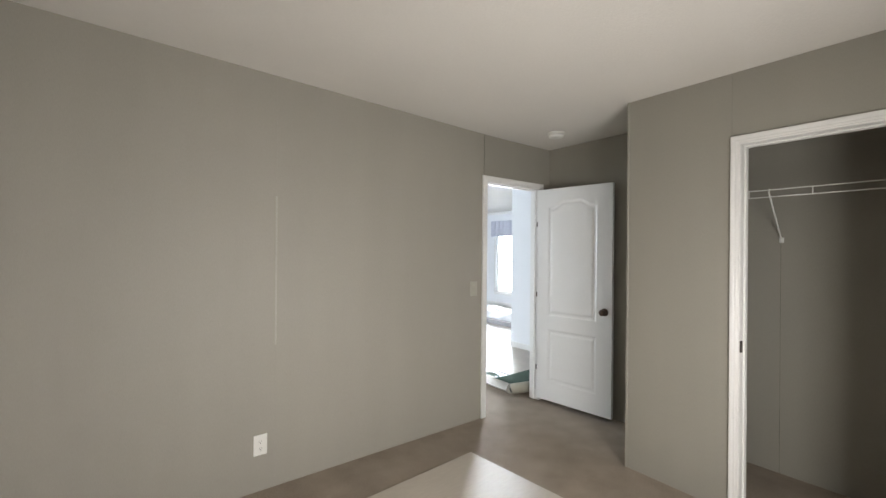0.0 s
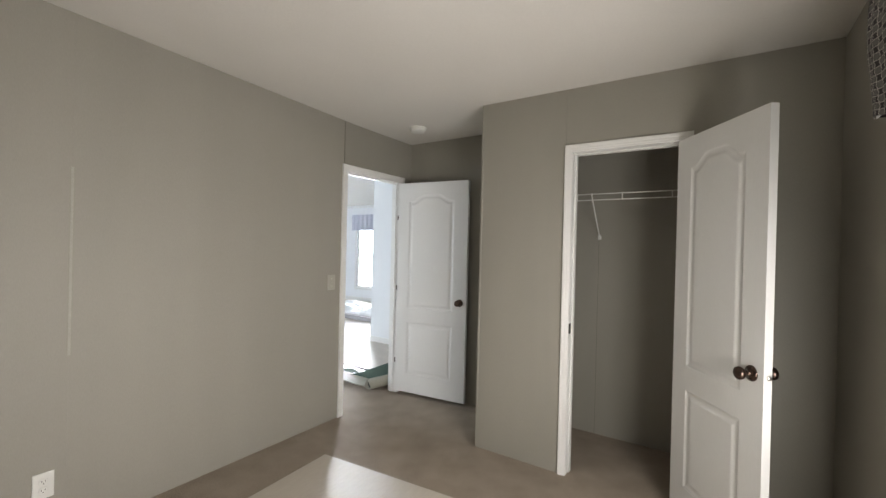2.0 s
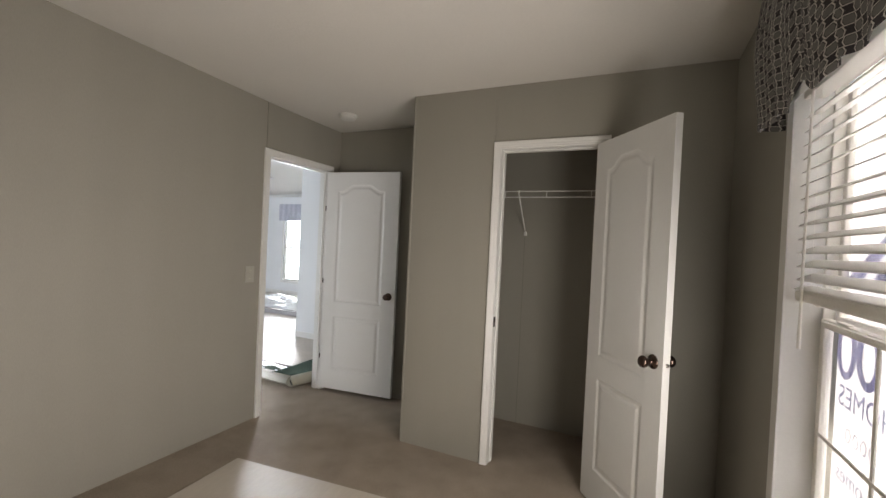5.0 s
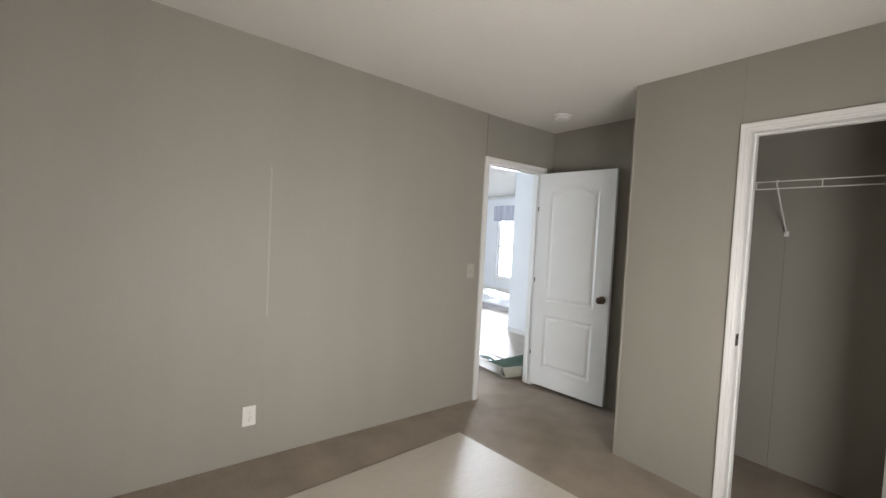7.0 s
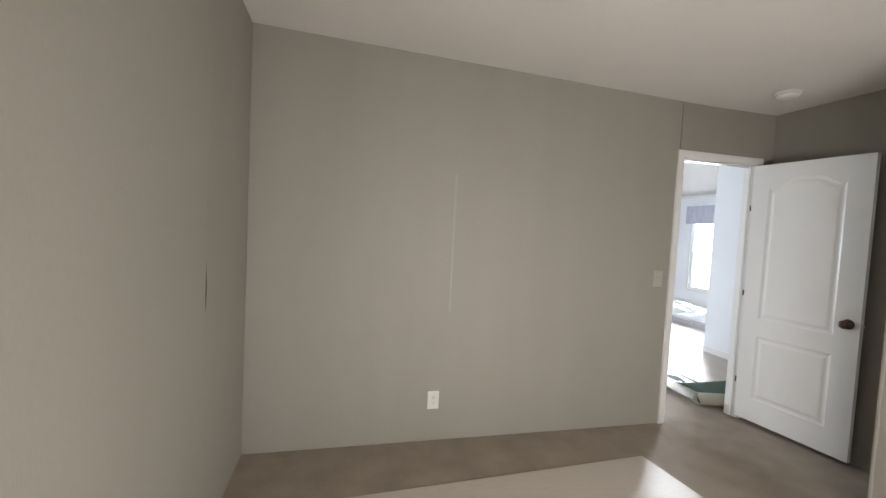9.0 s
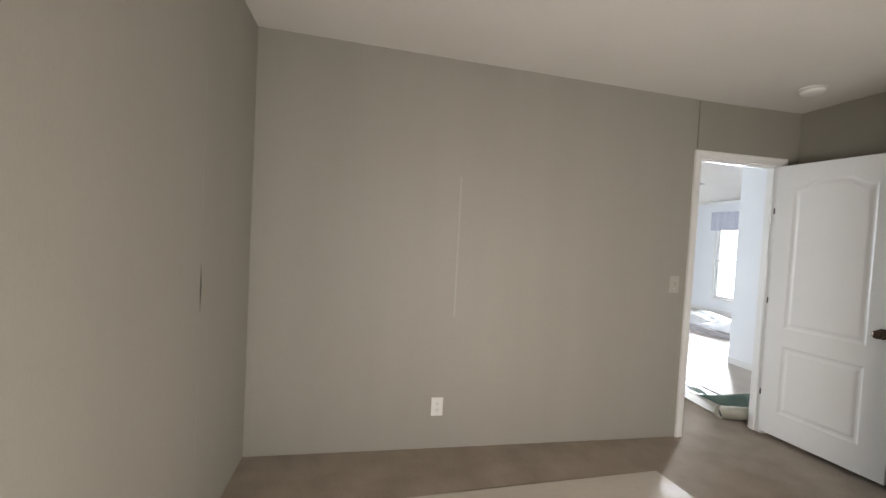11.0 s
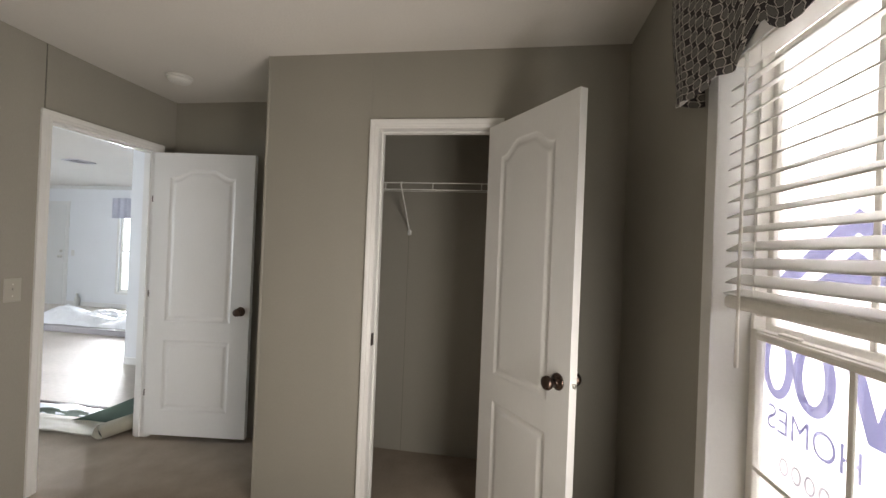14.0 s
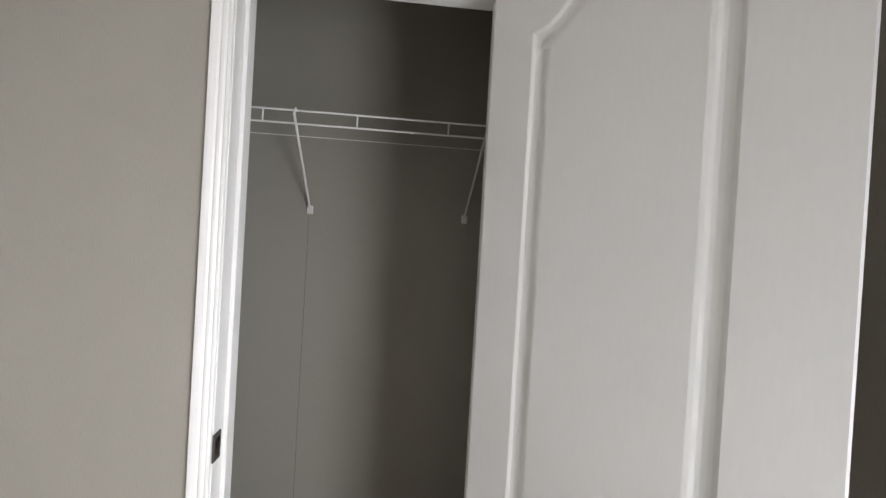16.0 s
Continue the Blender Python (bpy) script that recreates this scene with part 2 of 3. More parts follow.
def lathe(bm, profile, m=Matrix(), seg=24):
    """Turns (radius, height) points round z, then places them by m."""
    rings = []
    for r, h in profile:
        if r < 1e-5:
            rings.append([bm.verts.new(m @ Vector((0, 0, h)))])
        else:
            rings.append([bm.verts.new(m @ Vector((r * math.cos(2 * math.pi * i / seg), r * math.sin(2 * math.pi * i / seg), h))) for i in range(seg)])
    for a, b in zip(rings, rings[1:]):
        for i in range(seg):
            j = (i + 1) % seg
            if len(a) == 1 and len(b) > 1:
                bm.faces.new((a[0], b[i], b[j]))
            elif len(b) == 1 and len(a) > 1:
                bm.faces.new((a[i], a[j], b[0]))
            elif len(a) > 1:
                bm.faces.new((a[i], a[j], b[j], b[i]))
    for r in (rings[0], rings[-1]):
        if len(r) > 2:
            bm.faces.new(r)
    return bm


def rod(bm, p, q, r, seg=8):
    p, q = Vector(p), Vector(q)
    d = q - p
    m = Matrix.Translation(p) @ d.to_track_quat("Z", "Y").to_matrix().to_4x4()
    return lathe(bm, [(r, 0), (r, d.length)], m, seg)


def moulding(bm, p0, p1, across, normal, profile, mitre0=0, mitre1=0):
    """A length of moulding from p0 to p1; profile points run (across, out from the wall)."""
    p0, p1, across, normal = Vector(p0), Vector(p1), Vector(across), Vector(normal)
    along = (p1 - p0).normalized()
    ends = []
    for p, k in ((p0, mitre0), (p1, mitre1)):
        ends.append([bm.verts.new(p + across * a + normal * b + along * (k * a)) for a, b in profile])
    n = len(profile)
    for i in range(n):
        j = (i + 1) % n
        bm.faces.new((ends[0][i], ends[0][j], ends[1][j], ends[1][i]))
    bm.faces.new(ends[0])
    bm.faces.new(list(reversed(ends[1])))
    return bm


def casing_profile(w, t):
    """Colonial casing: thin at the opening, a bead, two flutes, thick at the outer edge."""
    return [(0, 0), (0, t * 0.55), (0.04 * w, t * 0.66), (0.14 * w, t * 0.7), (0.2 * w, t * 0.6), (0.3 * w, t * 0.78), (0.42 * w, t * 0.82), (0.5 * w, t * 0.74),
            (0.6 * w, t * 0.9), (0.8 * w, t), (0.96 * w, t), (w, t * 0.85), (w, 0)]


def wall_with_hole(bm, axis, a0, a1, c0, c1, z0, z1, h):
    """Boxes of a wall along axis 'x' or 'y' round a hole (h0, h1, hz0, hz1)."""
    h0, h1, hz0, hz1 = h
    spans = [(a0, h0, z0, z1), (h1, a1, z0, z1), (h0, h1, hz1, z1)]
    if hz0 > z0 + 1e-4:
        spans.append((h0, h1, z0, hz0))
    for s0, s1, za, zb in spans:
        if axis == "x":
            box(bm, s0, s1, c0, c1, za, zb)
        else:
            box(bm, c0, c1, s0, s1, za, zb)
    return bm


# ---- the shell of the bedroom ----
bm = boxed(XW - T, 0.85, YS - 0.12, 2.9, -0.1, 0.0)
setting("floor", bm, CARPET, "beige cut-pile carpet, slightly worn and mottled", "carpet")
bm = bmesh.new()
slope = [(XW - T, HW), (XK - 0.25, H + (HW - H) * 0.25 / (XK - XW) + 0.001), (XK, H + 0.002), (XK + 0.2, H), (XF + T, H)]
rims = [[bm.verts.new((x, y, z + up)) for x, z in slope] for y in (YS - 0.12, YN + 0.02) for up in (0.0, 0.1)]
for a, b in ((0, 2), (2, 3), (3, 1), (1, 0)):
    for i in range(len(slope) - 1):
        bm.faces.new((rims[a][i], rims[a][i + 1], rims[b][i + 1], rims[b][i]))
for i in (0, -1):
    bm.faces.new([rims[k][i] for k in (0, 1, 3, 2)])
setting("ceiling", bm, CEIL, "off-white textured ceiling rising gently away from the alcove", "ceiling")
setting("ceiling_living_room", boxed(XW - T, XF + T, YN + 0.0205, YF + T, H, H + 0.1), CEIL, "off-white textured ceiling", "ceiling")
PANEL_T = 0.006


def wall_panel(parent, along, face, out, a0, a1, z0, z1, gap0=0.0005, gap1=0.0005, hole=None):
    """A thin wallboard panel with open joints at its edges, proud of the wall behind it; hole: (a0, a1, z0, z1)."""
    lo, hi = sorted((face, face - out * PANEL_T))
    a0, a1 = a0 + gap0, a1 - gap1
    b = bmesh.new()
    if hole:
        wall_with_hole(b, along, a0, a1, lo, hi, z0, z1, hole)
    elif along == "x":
        box(b, a0, a1, lo, hi, z0, z1, bevel=0.0004, seg=1)
    else:
        box(b, lo, hi, a0, a1, z0, z1, bevel=0.0004, seg=1)
    return part("panel", b, WALL, parent)


def bare(name, bm, label):
    return setting(name, bm, WALL, label, "wall")


wall_n = bare("wall_north", wall_with_hole(bmesh.new(), "x", XW - T, 1.95, YN + PANEL_T, YN + T, 0, HT, (DX0, DX1, 0, DH)), "greige vinyl-faced wallboard wall with fine vertical joints")
SEAM_X = -1.94
wall_panel(wall_n, "x", YN, -1, XW, SEAM_X, 0, HT, gap1=0.00012)
wall_panel(wall_n, "x", YN, -1, SEAM_X, -0.222, 0, HT, gap0=0.00012, gap1=0.003)
wall_panel(wall_n, "x", YN, -1, -0.222, XA, 0, HT, gap0=0.003, hole=(DX0, DX1, 0, DH))
part("joint_strip", boxed(SEAM_X - 0.0055, SEAM_X + 0.0055, YN - 0.0022, YN - 0.0001, 0.86, 1.76, bevel=0.001, seg=2), LIT_BULGE, wall_n, "bulged wallboard joint, its highlight put into a paler colour")
part("joint_strip", boxed(-0.2255, -0.2185, YN + 0.0035, YN + PANEL_T - 0.0002, DH + 0.04, HT), DARK, wall_n, "dark open joint over the doorway")
wall_w = bare("wall_west", boxed(XW - T, XW - PANEL_T, YS - 0.12, YN, 0, HT), "greige wallboard wall with an open joint")
wall_panel(wall_w, "y", XW, 1, YS, 0.424, 0, HT)
wall_panel(wall_w, "y", XW, 1, 0.424, YN, 0, HT)
bm = bmesh.new()
v = [bm.verts.new(p) for p in ((XW + 0.0008, 0.424, 1.0), (XW + 0.0008, 0.414, 1.09), (XW + 0.0008, 0.42, 1.225), (XW + 0.0008, 0.434, 1.12))]
bm.faces.new(v)
part("joint_gap", bm, DARK, wall_w, "dark open slit in the wallboard joint")
wall_e = bare("wall_east", boxed(XA, XA + T, 0.0, YN, 0, HT), "greige wall behind the open door")
bare("wall_closet_side", boxed(PANEL_T, XC, -0.08, -0.0008, 0, HT), "greige closet partition wall")
wall_c = bare("wall_closet_front", wall_with_hole(bmesh.new(), "y", YS, -0.08, PANEL_T, CT, 0, HT, (CY0, CY1, 0, CH)), "greige closet front wall round the open closet")
wall_panel(wall_c, "y", 0.0, -1, -0.603, 0.0, 0, HT, gap0=0.0003, gap1=0)
wall_panel(wall_c, "y", 0.0, -1, YS, -0.603, 0, HT, gap1=0.0003, hole=(CY0, CY1, 0, CH))
part("corner_bead", boxed(-0.0022, 0.016, -0.016, 0.0022, 0, HT, bevel=0.005, seg=3), CAULK_WALL, wall_c, "slim painted corner bead")
bare("wall_closet_back", boxed(XC, XC + T, YS - 0.12, 0.0, 0, HT), "greige closet back wall")
wall_s = bare("wall_south", wall_with_hole(bmesh.new(), "x", XW - T, XC, YS - 0.12, YS, 0, HT, (WX0, WX1, WZ0, WZ1)), "greige outer wall with the window")
part("joint_strip", boxed(XC - 0.0008, XC, -0.6522, -0.651, 0, 1.5), DARK, scene.objects["wall_closet_back"], "fine dark wallboard joint")


# ---- door trim ----
def trim_set(name, axis, face, out, a0, a1, top, wall_far, w, label):
    """Jamb boards, stop and casing round an opening on a wall along axis."""
    ob = thing(name, Matrix(), label, "door trim", kind="structure")
    j = 0.016
    lo, hi = sorted((face, wall_far))

    def bx(s0, s1, z0, z1, l=lo, h=hi):
        return boxed(s0, s1, l, h, z0, z1, bevel=0.001, seg=1) if axis == "x" else boxed(l, h, s0, s1, z0, z1, bevel=0.001, seg=1)
    part("jamb", bx(a0, a0 + j, 0, top), TRIM, ob)
    part("jamb", bx(a1 - j, a1, 0, top), TRIM, ob)
    part("head_jamb", bx(a0 + j, a1 - j, top - j, top), TRIM, ob)
    mid = (lo + hi) / 2
    stop_lo, stop_hi = mid - 0.006, mid + 0.028
    part("stop", bx(a0 + j, a0 + j + 0.01, 0, top - j, stop_lo, stop_hi), TRIM, ob)
    part("stop", bx(a1 - j - 0.01, a1 - j, 0, top - j, stop_lo, stop_hi), TRIM, ob)
    part("stop", bx(a0 + j + 0.01, a1 - j - 0.01, top - j - 0.01, top - j, stop_lo, stop_hi), TRIM, ob)
    pr = casing_profile(w, 0.014)
    rv = 0.014
    along = Vector((1, 0, 0)) if axis == "x" else Vector((0, 1, 0))
    for side, nrm in ((face, out), (wall_far, -out)):
        normal = Vector((0, nrm, 0)) if axis == "x" else Vector((nrm, 0, 0))
        at = (lambda a, z: (a, side, z)) if axis == "x" else (lambda a, z: (side, a, z))
        part("casing", moulding(bmesh.new(), at(a0 + rv, 0), at(a0 + rv, top - rv), -along, normal, pr, 0, 1), TRIM, ob)
        part("casing", moulding(bmesh.new(), at(a1 - rv, 0), at(a1 - rv, top - rv), along, normal, pr, 0, 1), TRIM, ob)
        part("head_casing", moulding(bmesh.new(), at(a0 + rv, top - rv), at(a1 - rv, top - rv), (0, 0, 1), normal, pr, -1, 1), TRIM, ob)
    return ob


hall_trim = trim_set("trim_hall_door", "x", YN, -1, DX0, DX1, DH, YN + T, 0.055, "white painted door casing and jamb")
closet_trim = trim_set("trim_closet_door", "y", 0.0, -1, CY0, CY1, CH, CT, 0.046, "white fluted closet door casing and jamb")
for z in (0.317, 1.02, 1.695):
    part("hinge_plate", boxed(DX1 - 0.0185, DX1 - 0.0155, YN + 0.004, YN + 0.02, z - 0.022, z + 0.022, bevel=0.0008, seg=1), BRONZE, hall_trim, "dark bronze hinge plate")
bm = boxed(-0.003, 0.032, CY1 - 0.0195, CY1 - 0.0155, 0.893, 0.957, bevel=0.001, seg=1)
strike = part("strike_plate", bm, DARK, closet_trim, "dark bronze strike plate")
part("keeper", boxed(0.004, 0.025, CY1 - 0.0205, CY1 - 0.0193, 0.903, 0.947, bevel=0.0005, seg=1), BRONZE, strike, "worn bronze keeper")


# ---- panel doors ----
def arch(x0, x1, z0, z1, rise, n=18):
    """Outline of an upper door panel with a raised eyebrow top."""
    pts = [(x0, z0), (x1, z0)]
    for i in range(n + 1):
        u = i / n
        d = abs(2 * u - 1)
        k = 1.0 if d < 0.3 else 0.5 + 0.5 * math.cos(math.pi * (d - 0.3) / 0.58) if d < 0.88 else 0.0
        pts.append((x1 + (x0 - x1) * u, z1 + rise * k))
    return pts


def inset(pts, d):
    out = []
    n = len(pts)
    for i in range(n):
        p, q, r = (Vector(pts[k % n]) for k in (i - 1, i, i + 1))
        e, f = (q - p).normalized(), (r - q).normalized()
        n1, n2 = Vector((-e.y, e.x)), Vector((-f.y, f.x))
        b = n1 + n2
        b = b / max(0.3, b.length_squared) * 2
        out.append(tuple(q + b * d))
    return out


def leaf_face(bm, w, h, y, sgn, panels):
    """One moulded side of a door leaf."""
    steps = [(0.0, 0.0), (0.004, -0.0012), (0.009, -0.0032), (0.016, -0.0043), (0.024, -0.0046), (0.031, -0.0036), (0.038, -0.0018), (0.046, -0.0007)]
    edges = []

    def loop(pts, yy):
        v = [bm.verts.new((px, yy, pz)) for px, pz in pts]
        return v

    outer = loop([(0, 0), (w, 0), (w, h), (0, h)], y)
    edges += [bm.edges.new((outer[i], outer[(i + 1) % 4])) for i in range(4)]
    for pts in panels:
        rings = [loop(inset(pts, a), y + sgn * b) for a, b in steps]
        n = len(pts)
        edges += [bm.edges.new((rings[0][i], rings[0][(i + 1) % n])) for i in range(n)]
        for a, b in zip(rings, rings[1:]):
            for i in range(n):
                j = (i + 1) % n
                bm.faces.new((a[i], a[j], b[j], b[i]))
        bmesh.ops.triangle_fill(bm, use_beauty=True, edges=[bm.edges.get((rings[-1][i], rings[-1][(i + 1) % n])) for i in range(n)])
    bmesh.ops.triangle_fill(bm, use_beauty=True, use_dissolve=False, edges=edges)
    return outer


KNOB = [(0.033, 0), (0.033, 0.003), (0.030, 0.008), (0.017, 0.011), (0.0115, 0.016), (0.0115, 0.03), (0.017, 0.036), (0.025, 0.043), (0.0275, 0.052), (0.025, 0.061), (0.017, 0.067), (0.007, 0.0695), (0, 0.07)]


def panel_door(name, m, w, h, label, sides, low, mid, top, rise, knob_z, hinge_z):
    """A hollow two-panel door leaf, hinged at x = 0, thickness towards -y."""
    t = 0.035
    ob = thing(name, m, label, "door", kind="structure")
    bm = bmesh.new()
    x0, x1 = sides
    panels = [[(x0, low[0]), (x1, low[0]), (x1, low[1]), (x0, low[1])], arch(x0, x1, mid, top, rise)]
    a = leaf_face(bm, w, h, 0.0, 1, panels)
    b = leaf_face(bm, w, h, -t, -1, panels)
    for i in range(4):
        j = (i + 1) % 4
        bm.faces.new((a[i], a[j], b[j], b[i]))
    part("leaf", bm, DOOR, ob)
    kx = w - 0.062
    for y, rx in ((0.0, -90), (-t, 90)):
        part("knob", lathe(bmesh.new(), KNOB, pose(kx, y, knob_z, rx), 28), BRONZE, ob, "dark bronze round knob", True)
    bm = boxed(w, w + 0.0015, -t / 2 - 0.0125, -t / 2 + 0.0125, knob_z - 0.028, knob_z + 0.028, bevel=0.0006, seg=1)
    part("latch_plate", bm, TRIM, ob)
    part("latch", boxed(w + 0.0015, w + 0.012, -t / 2 - 0.007, -t / 2 + 0.007, knob_z - 0.008, knob_z + 0.008, bevel=0.003), STEEL, ob, "steel spring latch", True)
    for z in hinge_z:
        bm = rod(bmesh.new(), (-0.004, 0.006, z - 0.045), (-0.004, 0.006, z + 0.045), 0.006, 10)
        lathe(bm, [(0.0, -0.052), (0.004, -0.05), (0.0045, -0.046), (0.0045, 0.046), (0.004, 0.05), (0, 0.052)], pose(-0.004, 0.006, z), 10)
        part("hinge", bm, BRONZE, ob, "dark bronze hinge")
    return ob


ang = math.degrees(math.atan2(0.41 - 1.145, 0.592 - 0.507))
panel_door("door_1", pose(0.507, 1.148, 0.036, 0, 0, ang), 0.725, 1.984, "white two-panel door standing open against the alcove", (0.118, 0.59), (0.174, 0.669), 0.799, 1.814, 0.06, 0.889, (0.281, 0.984, 1.659))
ang2 = math.degrees(math.atan2(-1.609 + 1.262, -0.512 + 0.014))
panel_door("door_2", pose(-0.006, -1.255, 0.015, 0, 0, ang2), 0.613, 2.012, "white two-panel closet door standing half open", (0.113, 0.489), (0.19, 0.697), 0.82, 1.85, 0.06, 0.915, (0.2, 1.0, 1.8))

# ---- the closet ----
shelf = thing("wire_shelf", pose(0.41, 0, 1.80), "white coated wire closet shelf on angled brackets", "shelf")
S0, S1 = YS + 0.004, -0.084
part("front_rail", rod(bmesh.new(), (0, S0, 0.021), (0, S1, 0.021), 0.0032), WIRE, shelf)
part("front_rail", rod(bmesh.new(), (0, S0, -0.021), (0, S1, -0.021), 0.0032), WIRE, shelf)
part("back_rail", rod(bmesh.new(), (XC - 0.412, S0, 0.016), (XC - 0.412, S1, 0.016), 0.0018), WIRE, shelf)
for y in (-0.268, -0.568, -0.868, -1.168, -1.468, -1.768):
    part("rail_tie", rod(bmesh.new(), (0, y, -0.021), (0, y, 0.021), 0.0028), WIRE, shelf)
for y in (-0.672, -1.295):
    bm = rod(bmesh.new(), (-0.02, y, 0.004), (XC - 0.417, y + 0.016, -0.27), 0.0042)
    rod(bm, (-0.02, y, 0.004), (-0.006, y, 0.026), 0.0042)
    br = part("bracket", bm, WIRE, shelf)
    part("foot", boxed(XC - 0.422, XC - 0.41, y + 0.004, y + 0.028, -0.292, -0.258, bevel=0.003), WIRE, br)


# ---- electrical ----
def wall_plate(name, m, label, category, kind):
    """A plate on a wall whose outward side is -y; centre at the origin."""
    ob = thing(name, m, label, category)
    plate = ALMOND if kind == "switch" else PLATE
    part("cover_plate", boxed(-0.038, 0.038, -0.006, 0.0, -0.06, 0.06, bevel=0.0028), plate, ob)
    if kind == "outlet":
        for z in (-0.0195, 0.0195):
            rec = part("receptacle", lathe(bmesh.new(), [(0.0172, 0), (0.0172, 0.0075), (0.016, 0.0085), (0, 0.0085)], pose(0, 0, z, 90), 20), PLATE, ob)
            bm = bmesh.new()
            box(bm, -0.0072, -0.005, -0.0088, -0.0084, z - 0.001, z + 0.007)
            box(bm, 0.005, 0.0072, -0.0088, -0.0084, z - 0.001, z + 0.007)
            lathe(bm, [(0.0026, 0.0083), (0.0026, 0.0088)], pose(0, 0, z - 0.008, 90), 10)
            part("slots", bm, DARK, rec, "dark plug slots")
        part("screw", lathe(bmesh.new(), [(0.003, 0.005), (0.003, 0.0068), (0, 0.0072)], pose(0, 0, 0, 90), 10), PLATE, ob)
    else:
        part("toggle", boxed(-0.005, 0.005, -0.016, -0.004, -0.002, 0.012, bevel=0.002), plate, ob)
        for z in (-0.03, 0.03):
            part("screw", lathe(bmesh.new(), [(0.003, 0.005), (0.003, 0.0068), (0, 0.0072)], pose(0, 0, z, 90), 10), PLATE, ob)
    return ob


wall_plate("wall_outlet", pose(-2.022, YN, 0.275), "white duplex wall outlet low on the greige wall", "outlet", "outlet")
wall_plate("light_switch", pose(-0.335, YN, 1.117), "almond toggle light switch beside the doorway", "switch", "switch")
sd = thing("smoke_detector", pose(0.215, 0.745, H), "round white smoke detector on the ceiling", "smoke detector")
part("base", lathe(bmesh.new(), [(0.074, 0), (0.074, -0.012), (0.07, -0.014)], Matrix(), 32), PLATE, sd, "", True)
part("cover", lathe(bmesh.new(), [(0.066, -0.013), (0.065, -0.026), (0.056, -0.036), (0.03, -0.04), (0, -0.041)], Matrix(), 32), PLATE, sd, "", True)

# ---- bedroom window ----
win = thing("window_1", pose(0, YS, 0), "white vinyl single-hung window with grilles", "window", kind="structure")
cw, ct = 0.043, 0.006
part("casing", boxed(WX1 - 0.014, WX1 + cw, 0, ct, WZ0 - cw, WZ1 + cw, bevel=0.002), TRIM, win)
part("casing", boxed(WX0 - cw, WX0 + 0.014, 0, ct, WZ0 - cw, WZ1 + cw, bevel=0.002), TRIM, win)
part("casing", boxed(WX0 + 0.014, WX1 - 0.014, 0, ct, WZ1 - 0.014, WZ1 + cw, bevel=0.002), TRIM, win)
part("window_sill", boxed(WX0 + 0.014, WX1 - 0.014, 0, 0.03, WZ0 - 0.02, WZ0 + 0.002, bevel=0.003), TRIM, win)
jt = 0.012
part("jamb", boxed(WX1 - jt, WX1, -0.10, 0.0, WZ0, WZ1), TRIM, win)
part("jamb", boxed(WX0, WX0 + jt, -0.10, 0.0, WZ0, WZ1), TRIM, win)
part("jamb", boxed(WX0 + jt, WX1 - jt, -0.10, 0.0, WZ1 - jt, WZ1), TRIM, win)
part("jamb", boxed(WX0 + jt, WX1 - jt, -0.10, 0.0, WZ0, WZ0 + jt), TRIM, win)
FX0, FX1, FZ0, FZ1 = WX0 + jt, WX1 - jt, WZ0 + jt, WZ1 - jt
MID = 1.235


def frame_rect(bm, x0, x1, z0, z1, w, y0, y1, bevel=0.002):
    box(bm, x0, x0 + w, y0, y1, z0, z1, bevel)
    box(bm, x1 - w, x1, y0, y1, z0, z1, bevel)
    box(bm, x0 + w, x1 - w, y0, y1, z1 - w, z1, bevel)
    box(bm, x0 + w, x1 - w, y0, y1, z0, z0 + w, bevel)
    return bm


part("window_frame", frame_rect(bmesh.new(), FX0, FX1, FZ0, FZ1, 0.012, -0.126, -0.095), VINYL_WHITE, win)
low = part("lower_sash", frame_rect(bmesh.new(), FX0 + 0.01, FX1 - 0.01, FZ0 + 0.01, MID, 0.027, -0.116, -0.09, 0.003), VINYL_WHITE, win)
upp = part("upper_sash", frame_rect(bmesh.new(), FX0 + 0.003, FX1 - 0.003, MID - 0.012, FZ1 - 0.01, 0.024, -0.15, -0.1275, 0.003), VINYL_WHITE, win)
part("sash_lock", boxed(-1.06, -0.99, -0.104, -0.088, MID, MID + 0.007, bevel=0.004), VINYL_WHITE, low)
part("lift_rail", boxed(FX0 + 0.05, FX1 - 0.05, -0.092, -0.078, MID - 0.012, MID - 0.004, bevel=0.002), VINYL_WHITE, low)
for sash, yy, z0, z1, side in ((low, -0.104, FZ0 + 0.036, MID - 0.026, 0.036), (upp, -0.14, MID + 0.011, FZ1 - 0.033, 0.026)):
    GX0, GX1 = FX0 + side, FX1 - side
    pane = part("pane", boxed(GX0, GX1, yy - 0.002, yy + 0.002, z0, z1), GLASS, sash, "clear window glass")
    pane.visible_shadow = False
    for i in (1, 2, 3, 4):
        gx = GX1 + (GX0 - GX1) * i / 5
        part("grille_bar", boxed(gx - 0.007, gx + 0.007, yy + 0.003, yy + 0.009, z0, z1, bevel=0.002), VINYL_WHITE, sash)
    gz = (z0 + z1) / 2
    part("grille_bar", boxed(GX0, GX1, yy + 0.0095, yy + 0.013, gz - 0.006, gz + 0.006, bevel=0.0015), VINYL_WHITE, sash)

